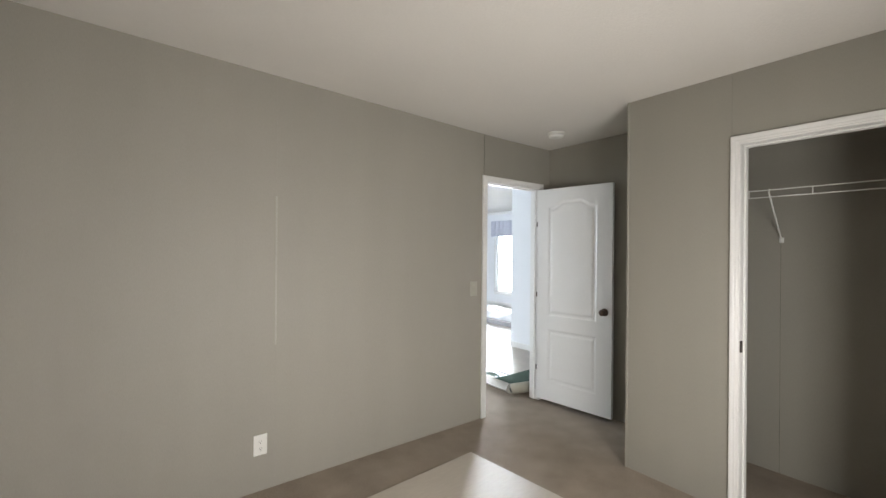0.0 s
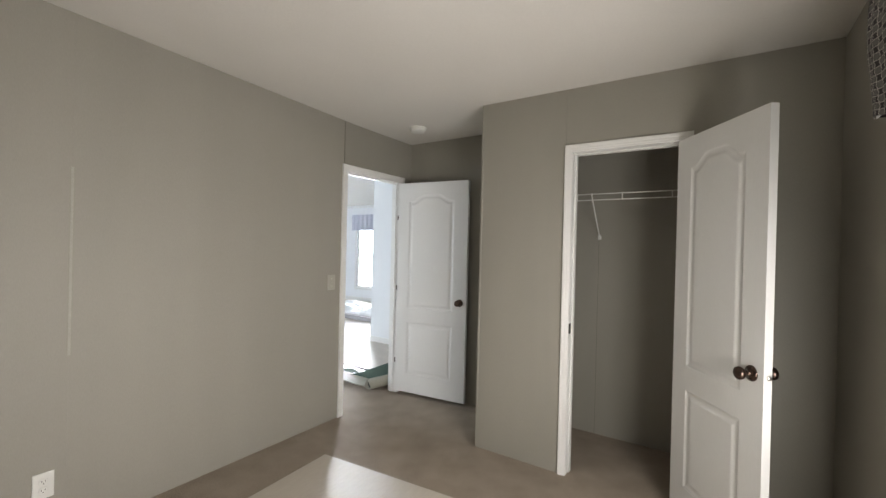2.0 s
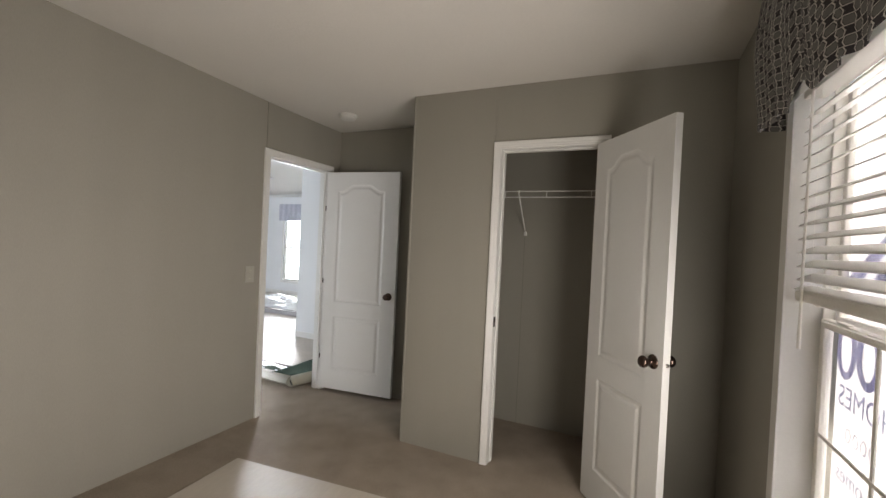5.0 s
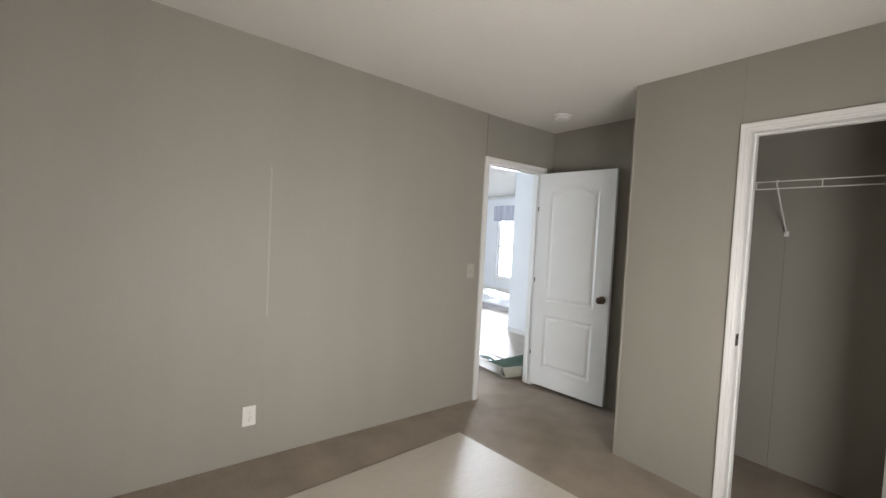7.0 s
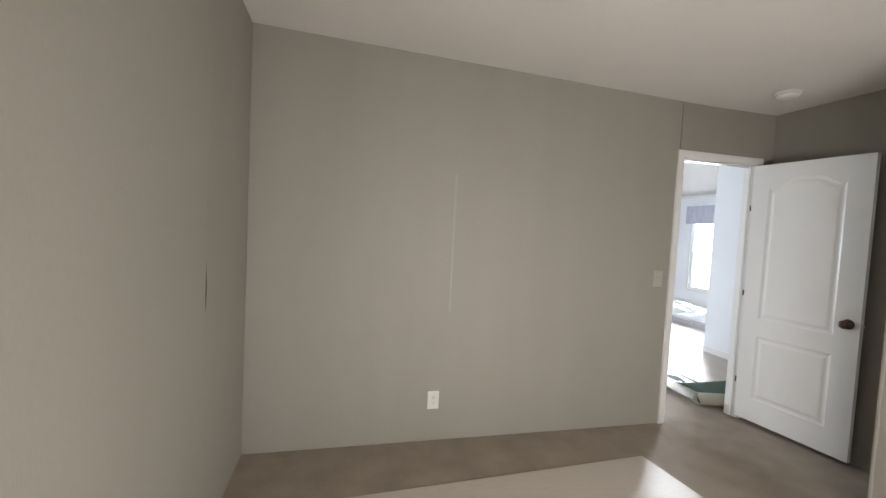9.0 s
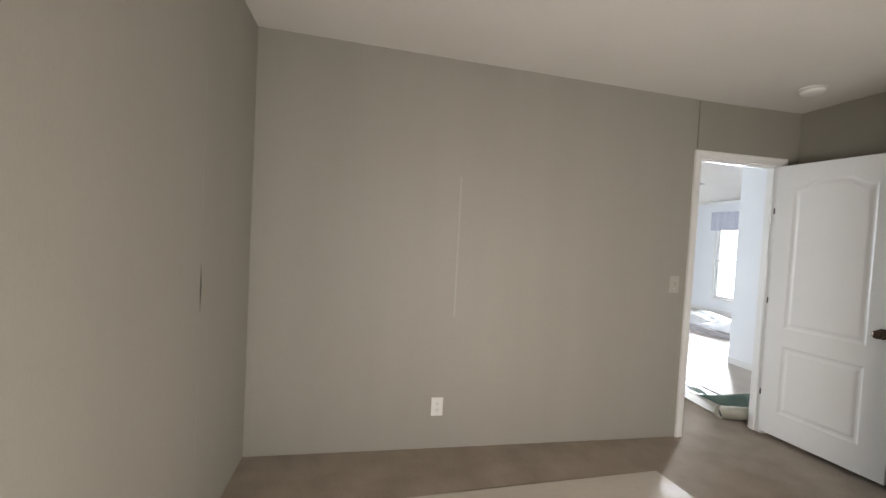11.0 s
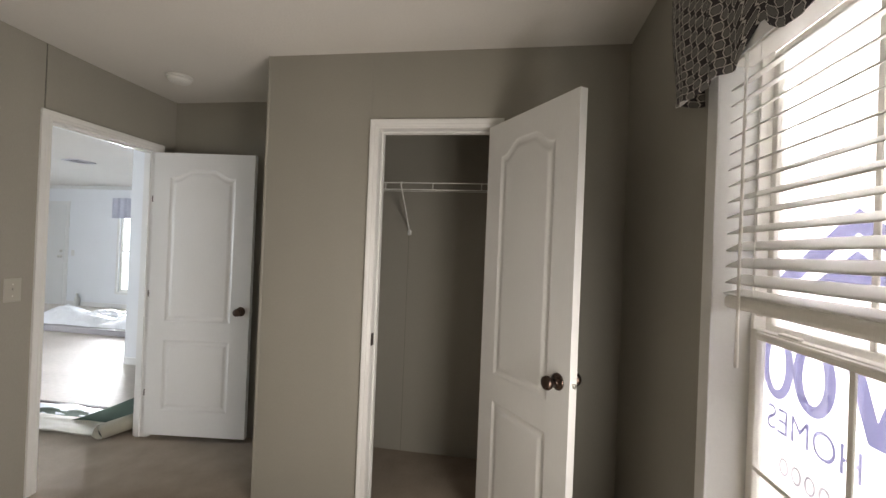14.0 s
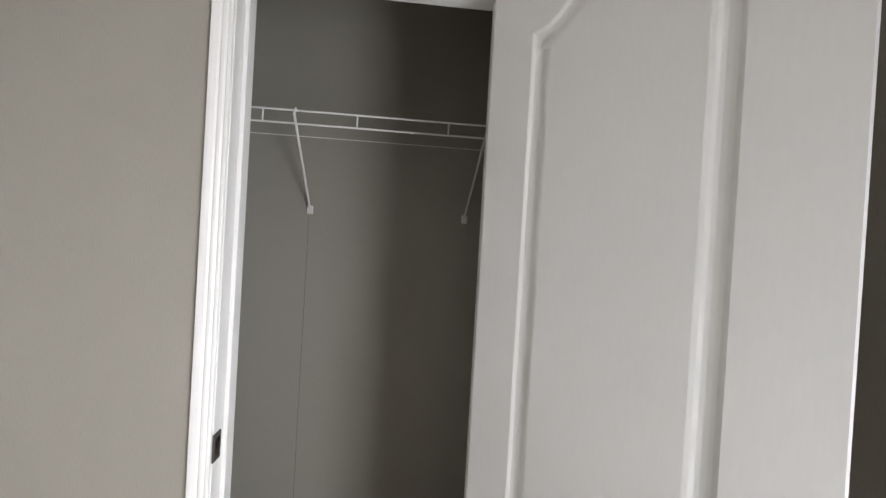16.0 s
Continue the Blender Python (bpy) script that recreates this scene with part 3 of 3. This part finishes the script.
# ---- blind ----
blind = thing("window_blind", pose(0, YS - 0.042, 1.30), "white horizontal slat blind raised halfway", "blind")
BX0, BX1 = WX0 + 0.03, WX1 - 0.03
part("headrail", boxed(BX0, BX1, -0.028, 0.028, 1.925 - 1.30, 1.975 - 1.30, bevel=0.003), SLAT, blind)
slat = bmesh.new()
n = 6
prof = [(-0.025 + 0.05 * i / n, 0.0012 * (1 - (2 * i / n - 1) ** 2)) for i in range(n + 1)]
ring = [(a, b) for a, b in prof] + [(a, b - 0.0028) for a, b in reversed(prof)]
ends = [[slat.verts.new((x, a, b)) for a, b in ring] for x in (BX0, BX1)]
for i in range(len(ring)):
    j = (i + 1) % len(ring)
    slat.faces.new((ends[0][i], ends[0][j], ends[1][j], ends[1][i]))
slat.faces.new(ends[0])
slat.faces.new(ends[1])
first = part("slat", slat, SLAT, blind, "", True)
first.matrix_basis = pose(0, 0, 0.064, -27)
for p in first.data.polygons:
    p.use_smooth = len(p.vertices) == 4
k = 0.1065
while k < 0.61:
    piece("slat", first.data, blind, pose(0, 0.0008 * math.sin(k * 90), k, -27 + 2.0 * math.sin(k * 37)))
    k += 0.0425
piece("slat", first.data, blind, pose(0, 0.002, 0.03, -14))
part("bottom_rail", boxed(BX0 - 0.002, BX1 + 0.002, -0.025, 0.025, -0.014, 0.02, bevel=0.011, seg=3), SLAT, blind)
for x in (BX1 - 0.13, (BX0 + BX1) / 2, BX0 + 0.13):
    for yy in (-0.024, 0.024):
        part("ladder_cord", rod(bmesh.new(), (x, yy, 0.0), (x, yy, 0.63), 0.0005, 5), SLAT, blind)
    part("cord_plug", boxed(x - 0.012, x + 0.012, -0.01, 0.01, -0.019, -0.013, bevel=0.002), SLAT, blind)
part("tilt_wand", lathe(rod(bmesh.new(), (-0.972, 0.031, 1.147 - 1.30), (-0.972, 0.031, 0.63), 0.004, 8), [(0.0052, -0.153), (0.0052, -0.10), (0.004, -0.09)], pose(-0.972, 0.031, 0), 8), VINYL_WHITE, blind)

# ---- valance ----
val = thing("valance", pose(0, YS, 0), "gathered window valance in black, grey and cream hexagon print", "valance")
bm = bmesh.new()
uvl = bm.loops.layers.uv.new("UVMap")
VX0, VX1, VD = WX0 - 0.09, -0.782, 0.085
path = []
n1, n2 = 8, 90
for i in range(n1):
    path.append((VX1, VD * i / n1, 0.0))
for i in range(n2 + 1):
    u = i / n2
    path.append((VX1 + (VX0 - VX1) * u, VD, u))
for i in range(1, n1 + 1):
    path.append((VX0, VD * (1 - i / n1), 0.0))
grid, run, rows = [], [], 16
dist, prev = 0.0, None
for k, (x, y, u) in enumerate(path):
    if prev:
        dist += math.hypot(x - prev[0], y - prev[1])
    prev = (x, y)
    run.append(dist * 1.15)
    e = min(abs(x - VX0), abs(x - VX1))
    bottom = 1.852 - 0.02 * min(1, e / 0.3) + 0.008 * math.sin(e * 31 + 0.6) + 0.05 * math.exp(-((x + 1.19) / 0.035) ** 2)
    col = []
    for r in range(rows + 1):
        w = r / rows
        z = 2.36 + (bottom - 2.36) * w
        fold = 0.0065 * math.sin(dist * 44 + 1.3 * math.sin(dist * 17)) * (0.3 + 0.7 * w) + 0.0025 * math.sin(dist * 90 + w * 5)
        front = n1 <= k <= n1 + n2
        col.append(bm.verts.new((x + (0 if front else fold), y + (fold if front else 0) + 0.02 * math.sin(math.pi * min(1, w * 1.02)) ** 1.5, z)))
    grid.append(col)
for k in range(len(grid) - 1):
    for r in range(rows):
        f = bm.faces.new((grid[k][r], grid[k + 1][r], grid[k + 1][r + 1], grid[k][r + 1]))
        for lp, (kk, rr) in zip(f.loops, ((k, r), (k + 1, r), (k + 1, r + 1), (k, r + 1))):
            lp[uvl].uv = (run[kk], 0.52 * rr / rows)
cloth = part("fabric", bm, FABRIC, val, "", True)
so = cloth.modifiers.new("thickness", "SOLIDIFY")
so.thickness = 0.003
bm = bmesh.new()
lining = [[bm.verts.new((c[0], c[1] - 0.008, z)) for z in (2.34, 1.85)] for c in [(VX1 - 0.02, VD), (VX1 - 0.4, VD), (VX0 + 0.4, VD), (VX0 + 0.02, VD)]]
for p, q in zip(lining, lining[1:]):
    bm.faces.new((p[0], q[0], q[1], p[1]))
lin = part("lining", bm, WHITE_CLOTH, val, "white cotton lining")
so = lin.modifiers.new("thickness", "SOLIDIFY")
so.thickness = 0.002
bm = bmesh.new()
flap = []
for i in range(13):
    u = i / 12
    yy, top = 0.01 + 0.066 * u, 1.87 + 0.018 * math.sin(math.pi * min(1, u * 1.3)) + 0.004 * math.sin(i * 2.1)
    flap.append([bm.verts.new((VX1 + 0.009, yy, 1.862 + 0.003 * math.sin(i * 0.9))), bm.verts.new((VX1 + 0.0115 + 0.002 * math.sin(i * 1.3), yy, (1.864 + top) / 2)), bm.verts.new((VX1 + 0.009, yy, top))])
for p, q in zip(flap, flap[1:]):
    for r in range(2):
        bm.faces.new((p[r], q[r], q[r + 1], p[r + 1]))
hem = part("hem", bm, LINING, val, "pale lining turned out at the hem", True)
so = hem.modifiers.new("thickness", "SOLIDIFY")
so.thickness = 0.002
bm = rod(bmesh.new(), (VX0 + 0.01, VD - 0.03, 2.33), (VX1 - 0.01, VD - 0.03, 2.33), 0.008, 10)
for x in (VX0 + 0.012, VX1 - 0.012):
    box(bm, x - 0.004, x + 0.004, 0.0, VD - 0.02, 2.315, 2.345)
part("curtain_rod", bm, TRIM, val)

# ---- banner hung outside the window ----
ban = thing("banner", pose(-0.02, YS - 0.16, 0.008), "white vinyl banner with blue print hung outside the window", "banner")
part("sheet", boxed(-2.3, -0.80, -0.0006, 0.0, 0.2, 2.15), SHEET_WHITE, ban)


def flat_ring(cx, cz, rx, rz, w, y):
    bm = bmesh.new()
    n = 36
    a = [bm.verts.new((cx + rx * math.cos(t), y, cz + rz * math.sin(t))) for t in [2 * math.pi * i / n for i in range(n)]]
    b = [bm.verts.new((cx + (rx - w) * math.cos(t), y, cz + (rz - w * 0.8) * math.sin(t))) for t in [2 * math.pi * i / n for i in range(n)]]
    for i in range(n):
        j = (i + 1) % n
        bm.faces.new((a[i], a[j], b[j], b[i]))
    return bm


def flat_poly(pts, y):
    bm = bmesh.new()
    bm.faces.new([bm.verts.new((a, y, b)) for a, b in pts])
    return bm


def words(text, size, x, z, parent, material, y):
    """Lettering that reads from outside, so it shows mirrored from the room."""
    cu = bpy.data.curves.new("letters", "FONT")
    cu.body, cu.size, cu.align_x, cu.offset = text, size, "LEFT", 0.0
    tmp = new("letters", cu)
    dg = bpy.context.evaluated_depsgraph_get()
    me = bpy.data.meshes.new_from_object(tmp.evaluated_get(dg))
    bpy.data.objects.remove(tmp)
    bpy.data.curves.remove(cu)
    me.materials.clear()
    me.materials.append(material)
    ob = new("lettering", me)
    ob.parent = parent
    ob.matrix_basis = pose(x, y, z, 90, 0, 0)
    return ob


PY = 0.002
part("emblem", flat_ring(-0.862, 1.135, 0.062, 0.09, 0.03, PY), PRINT_BLUE, ban)
part("emblem", flat_ring(-0.99, 1.135, 0.068, 0.09, 0.034, PY), PRINT_BLUE, ban)
part("emblem", flat_poly([(-1.07, 1.22), (-1.115, 1.22), (-1.16, 1.1), (-1.205, 1.22), (-1.25, 1.22), (-1.18, 1.05), (-1.14, 1.05)], PY), PRINT_BLUE, ban)
part("emblem", flat_poly([(-0.85, 1.36), (-1.1, 1.52), (-1.35, 1.36), (-1.27, 1.36), (-1.1, 1.468), (-0.93, 1.36)], PY), PRINT_BLUE, ban)
part("emblem", flat_poly([(-0.985, 1.36), (-1.1, 1.432), (-1.215, 1.36)], PY), PRINT_BLUE, ban)
part("emblem", flat_poly([(-1.16, 0.93), (-1.5, 0.93), (-1.3, 0.82)], PY), PRINT_BLUE, ban)
words("HOMES", 0.094, -1.135, 0.962, ban, PRINT_BLUE, PY)
words("omes", 0.075, -1.0, 0.735, ban, PRINT_BLUE, PY)
for i in range(4):
    part("letter_bar", flat_ring(-0.90 - 0.045 * i, 0.885, 0.018, 0.022, 0.007, PY), PRINT_GREY, ban)

# ---- outdoors ----
setting("ground", boxed(-400, 400, -400, 400, -0.75, -0.6), GROUND, "dry bare ground round the house", "ground")
setting("backdrop", boxed(-7, 4, -4.3, -4.25, -0.59, 4.5), glow("hazy_daylight", (1.0, 0.985, 0.97), GLOW_BED), "bright hazy daylight beyond the window", "backdrop")
setting("roof", boxed(XW - 0.4, XF + 0.4, YS - 0.4, YF + 0.4, HW + 0.12, HW + 0.27), SIDING, "flat house roof", "roof")

# ---- hall and living room ----
bm = boxed(0.85, XF + T, YN + T, YF + T, -0.1, -0.002)
box(bm, XW - T, 0.85, 2.9, YF + T, -0.1, -0.002)
setting("floor_living_room", bm, FLOOR2, "glossy pale tan vinyl floor", "floor")
w = bmesh.new()
box(w, 1.95, 2.05, YN, 2.85, 0, H)
hw = setting("wall_hall", w, WALL2, "pale painted hall wall ending at the living room", "wall")
part("baseboard", boxed(1.938, 1.95, YN + T, 2.85, 0, 0.08, bevel=0.003), TRIM, hw)
FW = (5.25, 6.34, 0.33, 2.05)
setting("wall_far_east", wall_with_hole(bmesh.new(), "y", YN, YF + T, XF, XF + T, 0, H, FW), WALL2, "pale living room wall with a tall window", "wall")
# The opening in this wall is made up, out of view, for the fill lamp.
setting("wall_far_north", wall_with_hole(bmesh.new(), "x", XW - T, XF, YF, YF + T, 0, H, (-2.9, -1.3, 0.6, 2.0)), WALL2, "pale living room wall with an unseen opening added for the fill lamp", "wall")
setting("wall_far_west", boxed(XW - T, XW, YN + T, YF, 0, H), WALL2, "pale living room wall", "wall")
setting("wall_far_south", boxed(2.05, XF, YN, YN + T, 0, H), WALL2, "pale living room wall", "wall")
part("cornice", moulding(bmesh.new(), (XF, YN + T, H), (XF, YF, H), (0, 0, -1), (-1, 0, 0), [(0, 0), (0, 0.05), (0.02, 0.045), (0.05, 0.012), (0.06, 0)]), TRIM, scene.objects["wall_far_east"])
fwin = thing("window_2", pose(XF, 0, 0), "tall white living room window", "window", kind="structure")
bm = bmesh.new()
for a0, a1, z0, z1 in ((FW[0], FW[0] + 0.05, FW[2], FW[3]), (FW[1] - 0.05, FW[1], FW[2], FW[3]), (FW[0] + 0.05, FW[1] - 0.05, FW[2], FW[2] + 0.05), (FW[0] + 0.05, FW[1] - 0.05, FW[3] - 0.05, FW[3]), (FW[0] + 0.05, FW[1] - 0.05, 1.13, 1.17)):
    box(bm, 0.03, 0.07, a0, a1, z0, z1, 0.003)
part("window_frame", bm, VINYL_WHITE, fwin)
pane = part("pane", boxed(0.048, 0.052, FW[0] + 0.05, FW[1] - 0.05, FW[2] + 0.05, FW[3] - 0.05), GLASS, fwin, "clear window glass")
pane.visible_shadow = False
bm = bmesh.new()
for a0, a1, z0, z1 in ((FW[0] - 0.05, FW[0], FW[2] - 0.05, FW[3] + 0.05), (FW[1], FW[1] + 0.05, FW[2] - 0.05, FW[3] + 0.05), (FW[0], FW[1], FW[2] - 0.05, FW[2]), (FW[0], FW[1], FW[3], FW[3] + 0.05)):
    box(bm, -0.012, 0.0, a0, a1, z0, z1, 0.002)
part("casing", bm, TRIM, fwin)
v2 = thing("valance", pose(XF, 0, 0), "blue-grey fabric valance over the living room window", "valance")
bm = bmesh.new()
cols = []
for i in range(61):
    yy = FW[0] - 0.08 + (FW[1] - FW[0] + 0.2) * i / 60
    d = -0.08 - 0.012 * math.sin(i * 0.9)
    cols.append([bm.verts.new((d, yy, z)) for z in (2.2, 2.0, 1.8)])
for a, b in zip(cols, cols[1:]):
    for r in range(2):
        bm.faces.new((a[r], b[r], b[r + 1], a[r + 1]))
for c in (cols[0], cols[-1]):
    e = [bm.verts.new((-0.0125, c[0].co.y, z)) for z in (2.2, 2.0, 1.8)]
    for r in range(2):
        bm.faces.new((c[r], e[r], e[r + 1], c[r + 1]))
fab = part("fabric", bm, BLUE_FABRIC, v2)
so = fab.modifiers.new("thickness", "SOLIDIFY")
so.thickness = 0.004
setting("backdrop_east", boxed(XF + 2.0, XF + 2.05, 2.5, 9.0, -0.59, 4.5), glow("bright_sky_glare", (0.76, 0.88, 1.0), GLOW_LIV), "bright daylight beyond the living room window", "backdrop")
fd = thing("door_3", pose(XF, 7.55, 0), "white front door with a deadbolt", "door", kind="structure")
part("leaf", boxed(-0.02, -0.001, 0.05, 0.86, 0.01, 2.05, bevel=0.003), DOOR, fd)
bm = bmesh.new()
for a0, a1, z0, z1 in ((-0.02, 0.05, 0, 2.12), (0.86, 0.93, 0, 2.12), (0.05, 0.86, 2.05, 2.12)):
    box(bm, -0.014, -0.001, a0, a1, z0, z1, 0.003)
part("casing", bm, TRIM, fd)
part("door_handle", lathe(bmesh.new(), KNOB, pose(-0.02, 0.13, 0.99, 0, -90), 20), STEEL, fd, "satin steel knob", True)
part("deadbolt", lathe(bmesh.new(), [(0.03, 0), (0.03, 0.012), (0.02, 0.018), (0, 0.018)], pose(-0.02, 0.13, 1.1, 0, -90), 20), STEEL, fd, "satin steel deadbolt", True)
vent = thing("ceiling_vent", pose(2.72, 4.49, H), "square grey louvred ceiling vent", "ceiling vent", "living room ceiling vents")
part("backing", boxed(-0.11, 0.11, -0.11, 0.11, -0.004, -0.001), GREY_EDGE, vent)
bm = bmesh.new()
for x0, x1, y0, y1 in ((-0.13, 0.13, 0.106, 0.13), (-0.13, 0.13, -0.13, -0.106), (-0.13, -0.106, -0.106, 0.106), (0.106, 0.13, -0.106, 0.106)):
    box(bm, x0, x1, y0, y1, -0.012, 0.0, 0.003)
part("frame", bm, GREY_METAL, vent)
for i in range(7):
    slat = part("slat", boxed(-0.105, 0.105, -0.013, 0.013, -0.001, 0.001), GREY_METAL, vent)
    slat.matrix_basis = pose(0, -0.09 + 0.03 * i, -0.009, 22)
copy_thing(vent, pose(4.55, 7.67, H))
wall_plate("light_switch", pose(XF, 7.42, 1.07, 0, 0, -90), "white light switch beside the white front door", "switch", "white_switch")

# ---- loose things in the hall and living room ----
along, down = Vector((-math.cos(radians(3.4)), -math.sin(radians(3.4)), 0)), Vector((math.sin(radians(5.6)), -math.cos(radians(5.6)), 0))
for start, length in ((0.0, 1.002), (1.0055, 1.002)):
    bm = bmesh.new()
    base = [down * start, down * start + along * 2.4, down * (start + length) + along * 2.4, down * (start + length)]
    lower = [bm.verts.new(p) for p in base]
    upper = [bm.verts.new(p + Vector((0, 0, 0.008))) for p in base]
    bm.faces.new(lower)
    bm.faces.new(upper)
    for i in range(4):
        bm.faces.new((lower[i], lower[(i + 1) % 4], upper[(i + 1) % 4], upper[i]))
    bmesh.ops.bevel(bm, geom=bm.edges[:], offset=0.002, segments=2, affect="EDGES")
    sheet = tagged(link("floor_sheet", bm, BOARD), "large pale smooth flooring sheet lying on the carpet", "floor sheet", "flooring sheets")
    sheet.location = (-0.709, 0.758, 0.0)

bottle = thing("bottle", pose(5.06, 7.23, -0.002), "small white plastic bottle standing on the vinyl floor", "bottle")
part("body", lathe(bmesh.new(), [(0.0, 0.0), (0.042, 0.0), (0.045, 0.006), (0.045, 0.15), (0.038, 0.175), (0.016, 0.2), (0.014, 0.215), (0.0, 0.215)], Matrix(), 20), PLATE, bottle, "", True)
part("cap", lathe(bmesh.new(), [(0.0, 0.2155), (0.017, 0.2155), (0.017, 0.25), (0.012, 0.255), (0.0, 0.255)], Matrix(), 16), PLATE, bottle, "", True)
plat = tagged(link("board_pack", boxed(3.05, 4.2, 3.2, 6.6, -0.002, 0.08, bevel=0.006), GREY_EDGE), "low grey-edged pack of boards on the floor", "board pack")


def crumple(nx, ny, sx, sy, height, seed):
    bm = bmesh.new()
    g = []
    for i in range(nx + 1):
        r = []
        for j in range(ny + 1):
            u, v = i / nx, j / ny
            dome = max(0.0, math.sin(math.pi * u) * math.sin(math.pi * v)) ** 0.45
            p = Vector((u * sx * 2.2, v * sy * 2.2, seed))
            z = dome * height * (0.55 + 0.6 * noise.noise(p)) + dome * height * 0.2 * noise.noise(p * 3.1) + dome * 0.012 * noise.noise(p * 9)
            r.append(bm.verts.new(((u - 0.5) * sx + 0.03 * noise.noise(p * 2 + Vector((9, 0, 0))), (v - 0.5) * sy + 0.03 * noise.noise(p * 2 + Vector((0, 9, 0))), max(0.004, z))))
        g.append(r)
    for i in range(nx):
        for j in range(ny):
            bm.faces.new((g[i][j], g[i + 1][j], g[i + 1][j + 1], g[i][j + 1]))
    return bm


for seed, yy, sy, hh in ((3, 5.35, 1.5, 0.27), (17, 4.05, 1.5, 0.22)):
    ob = tagged(link("plastic_sheet", crumple(28, 36, 0.9, sy, hh, seed), WHITE_CLOTH), "crumpled white plastic sheeting heaped on the boards", "plastic sheet", "sheeting on the boards")
    ob.location = (3.6, yy, 0.08)
    so = ob.modifiers.new("thickness", "SOLIDIFY")
    so.thickness = 0.003


def wavy_sheet(x0, x1, y0, y1, lift, seed, nx=14, ny=50):
    """A limp sheet lying on the floor; lift(u, v) raises it."""
    bm = bmesh.new()
    g = []
    for i in range(nx + 1):
        r = []
        for j in range(ny + 1):
            u, v = i / nx, j / ny
            wob = 0.03 * noise.noise(Vector((v * 5, u * 2, seed)))
            r.append(bm.verts.new((x0 + (x1 - x0) * u + wob, y0 + (y1 - y0) * v, 0.004 + max(0.0, lift(u, v)) + 0.006 * (1 + noise.noise(Vector((u * 6, v * 14, seed)))))))
        g.append(r)
    for i in range(nx):
        for j in range(ny):
            bm.faces.new((g[i][j], g[i + 1][j], g[i + 1][j + 1], g[i][j + 1]))
    return bm


def laid(name, bm, material, label, category, thick=0.003):
    ob = tagged(link(name, bm, material, True), label, category)
    so = ob.modifiers.new("thickness", "SOLIDIFY")
    so.thickness, so.offset = thick, 1
    return ob


laid("plastic_film", wavy_sheet(0.66, 0.83, 1.5, 2.85, lambda u, v: 0.0, 5), BLUE_SHEET, "pale blue plastic film edge on the hall floor", "plastic film")
def buckled_padding():
    """A padding sheet lying flat along the hall whose near end stands up in a leaning flap."""
    bm = bmesh.new()
    nu, nv, g = 16, 56, []
    for i in range(nu + 1):
        r = []
        for j in range(nv + 1):
            u, y = i / nu, 1.27 + 1.58 * j / nv
            rise = 0.2 * max(0.0, min(1.0, (1.9 - y) / 0.5)) ** 1.15
            wob = 0.028 * noise.noise(Vector((y * 3.2, 2.0, 4.0)))
            if u < 0.5:
                k = u / 0.5
                x, z = 0.735 - 0.14 * k + wob * (1 - k), 0.006 + 0.016 * (1 - k) ** 2 * (1 + math.sin(y * 23)) * 0.5
            else:
                k = (u - 0.5) / 0.5
                x = 0.595 + (0.05 * (1 - min(1, rise / 0.08)) * -k) + rise * (0.55 * k - 0.25 * math.sin(math.pi * k)) + 0.006 * math.sin(y * 19) * k
                z = 0.006 + rise * k + 0.002 * k
            r.append(bm.verts.new((x, y, z)))
        g.append(r)
    for i in range(nu):
        for j in range(nv):
            bm.faces.new((g[i][j], g[i + 1][j], g[i + 1][j + 1], g[i][j + 1]))
    return bm


laid("carpet_padding", buckled_padding(), GREEN, "dark green padding sheet buckled up at one end", "padding")
laid("carpet_remnant", wavy_sheet(0.40, 0.62, 1.42, 2.85, lambda u, v: 0.008, 14), CREAM, "cream carpet backing sheet lying loose", "carpet remnant", 0.006)
roll = thing("carpet_roll", pose(0.375, 1.40, 0.058, 0, 0, -14), "loosely rolled cream carpet backing on the hall floor", "carpet roll")
bm = bmesh.new()
n = 64
sp = []
for x in (0.0, 0.34):
    sp.append([bm.verts.new((x + 0.01 * math.sin(i * 0.3), (0.038 + 0.02 * i / n) * math.cos(3.2 * math.pi * i / n), (0.038 + 0.02 * i / n) * math.sin(3.2 * math.pi * i / n))) for i in range(n + 1)])
for i in range(n):
    bm.faces.new((sp[0][i], sp[0][i + 1], sp[1][i + 1], sp[1][i]))
# A dark disc set in the roll's open end stands for its inner shade.
shade_disc = bmesh.new()
lathe(shade_disc, [(0.0, 0.03), (0.034, 0.03), (0.034, 0.02), (0.0, 0.02)], pose(0, 0, 0, 0, 90), 16)
part("hollow", shade_disc, DARK, roll, "dark disc that stands for the shade inside the roll")
rl = part("rolled_sheet", bm, CREAM, roll, "", True)
so = rl.modifiers.new("thickness", "SOLIDIFY")
so.thickness = 0.006

setting("trim_floor_edge", boxed(0.845, 0.872, YN + T, 2.9, -0.001, 0.009, bevel=0.003), DARK, "dark strip where the carpet meets the vinyl", "floor trim")
part("baseboard", boxed(XF - 0.012, XF, YN + T, YF, 0, 0.09, bevel=0.003), TRIM, scene.objects["wall_far_east"])
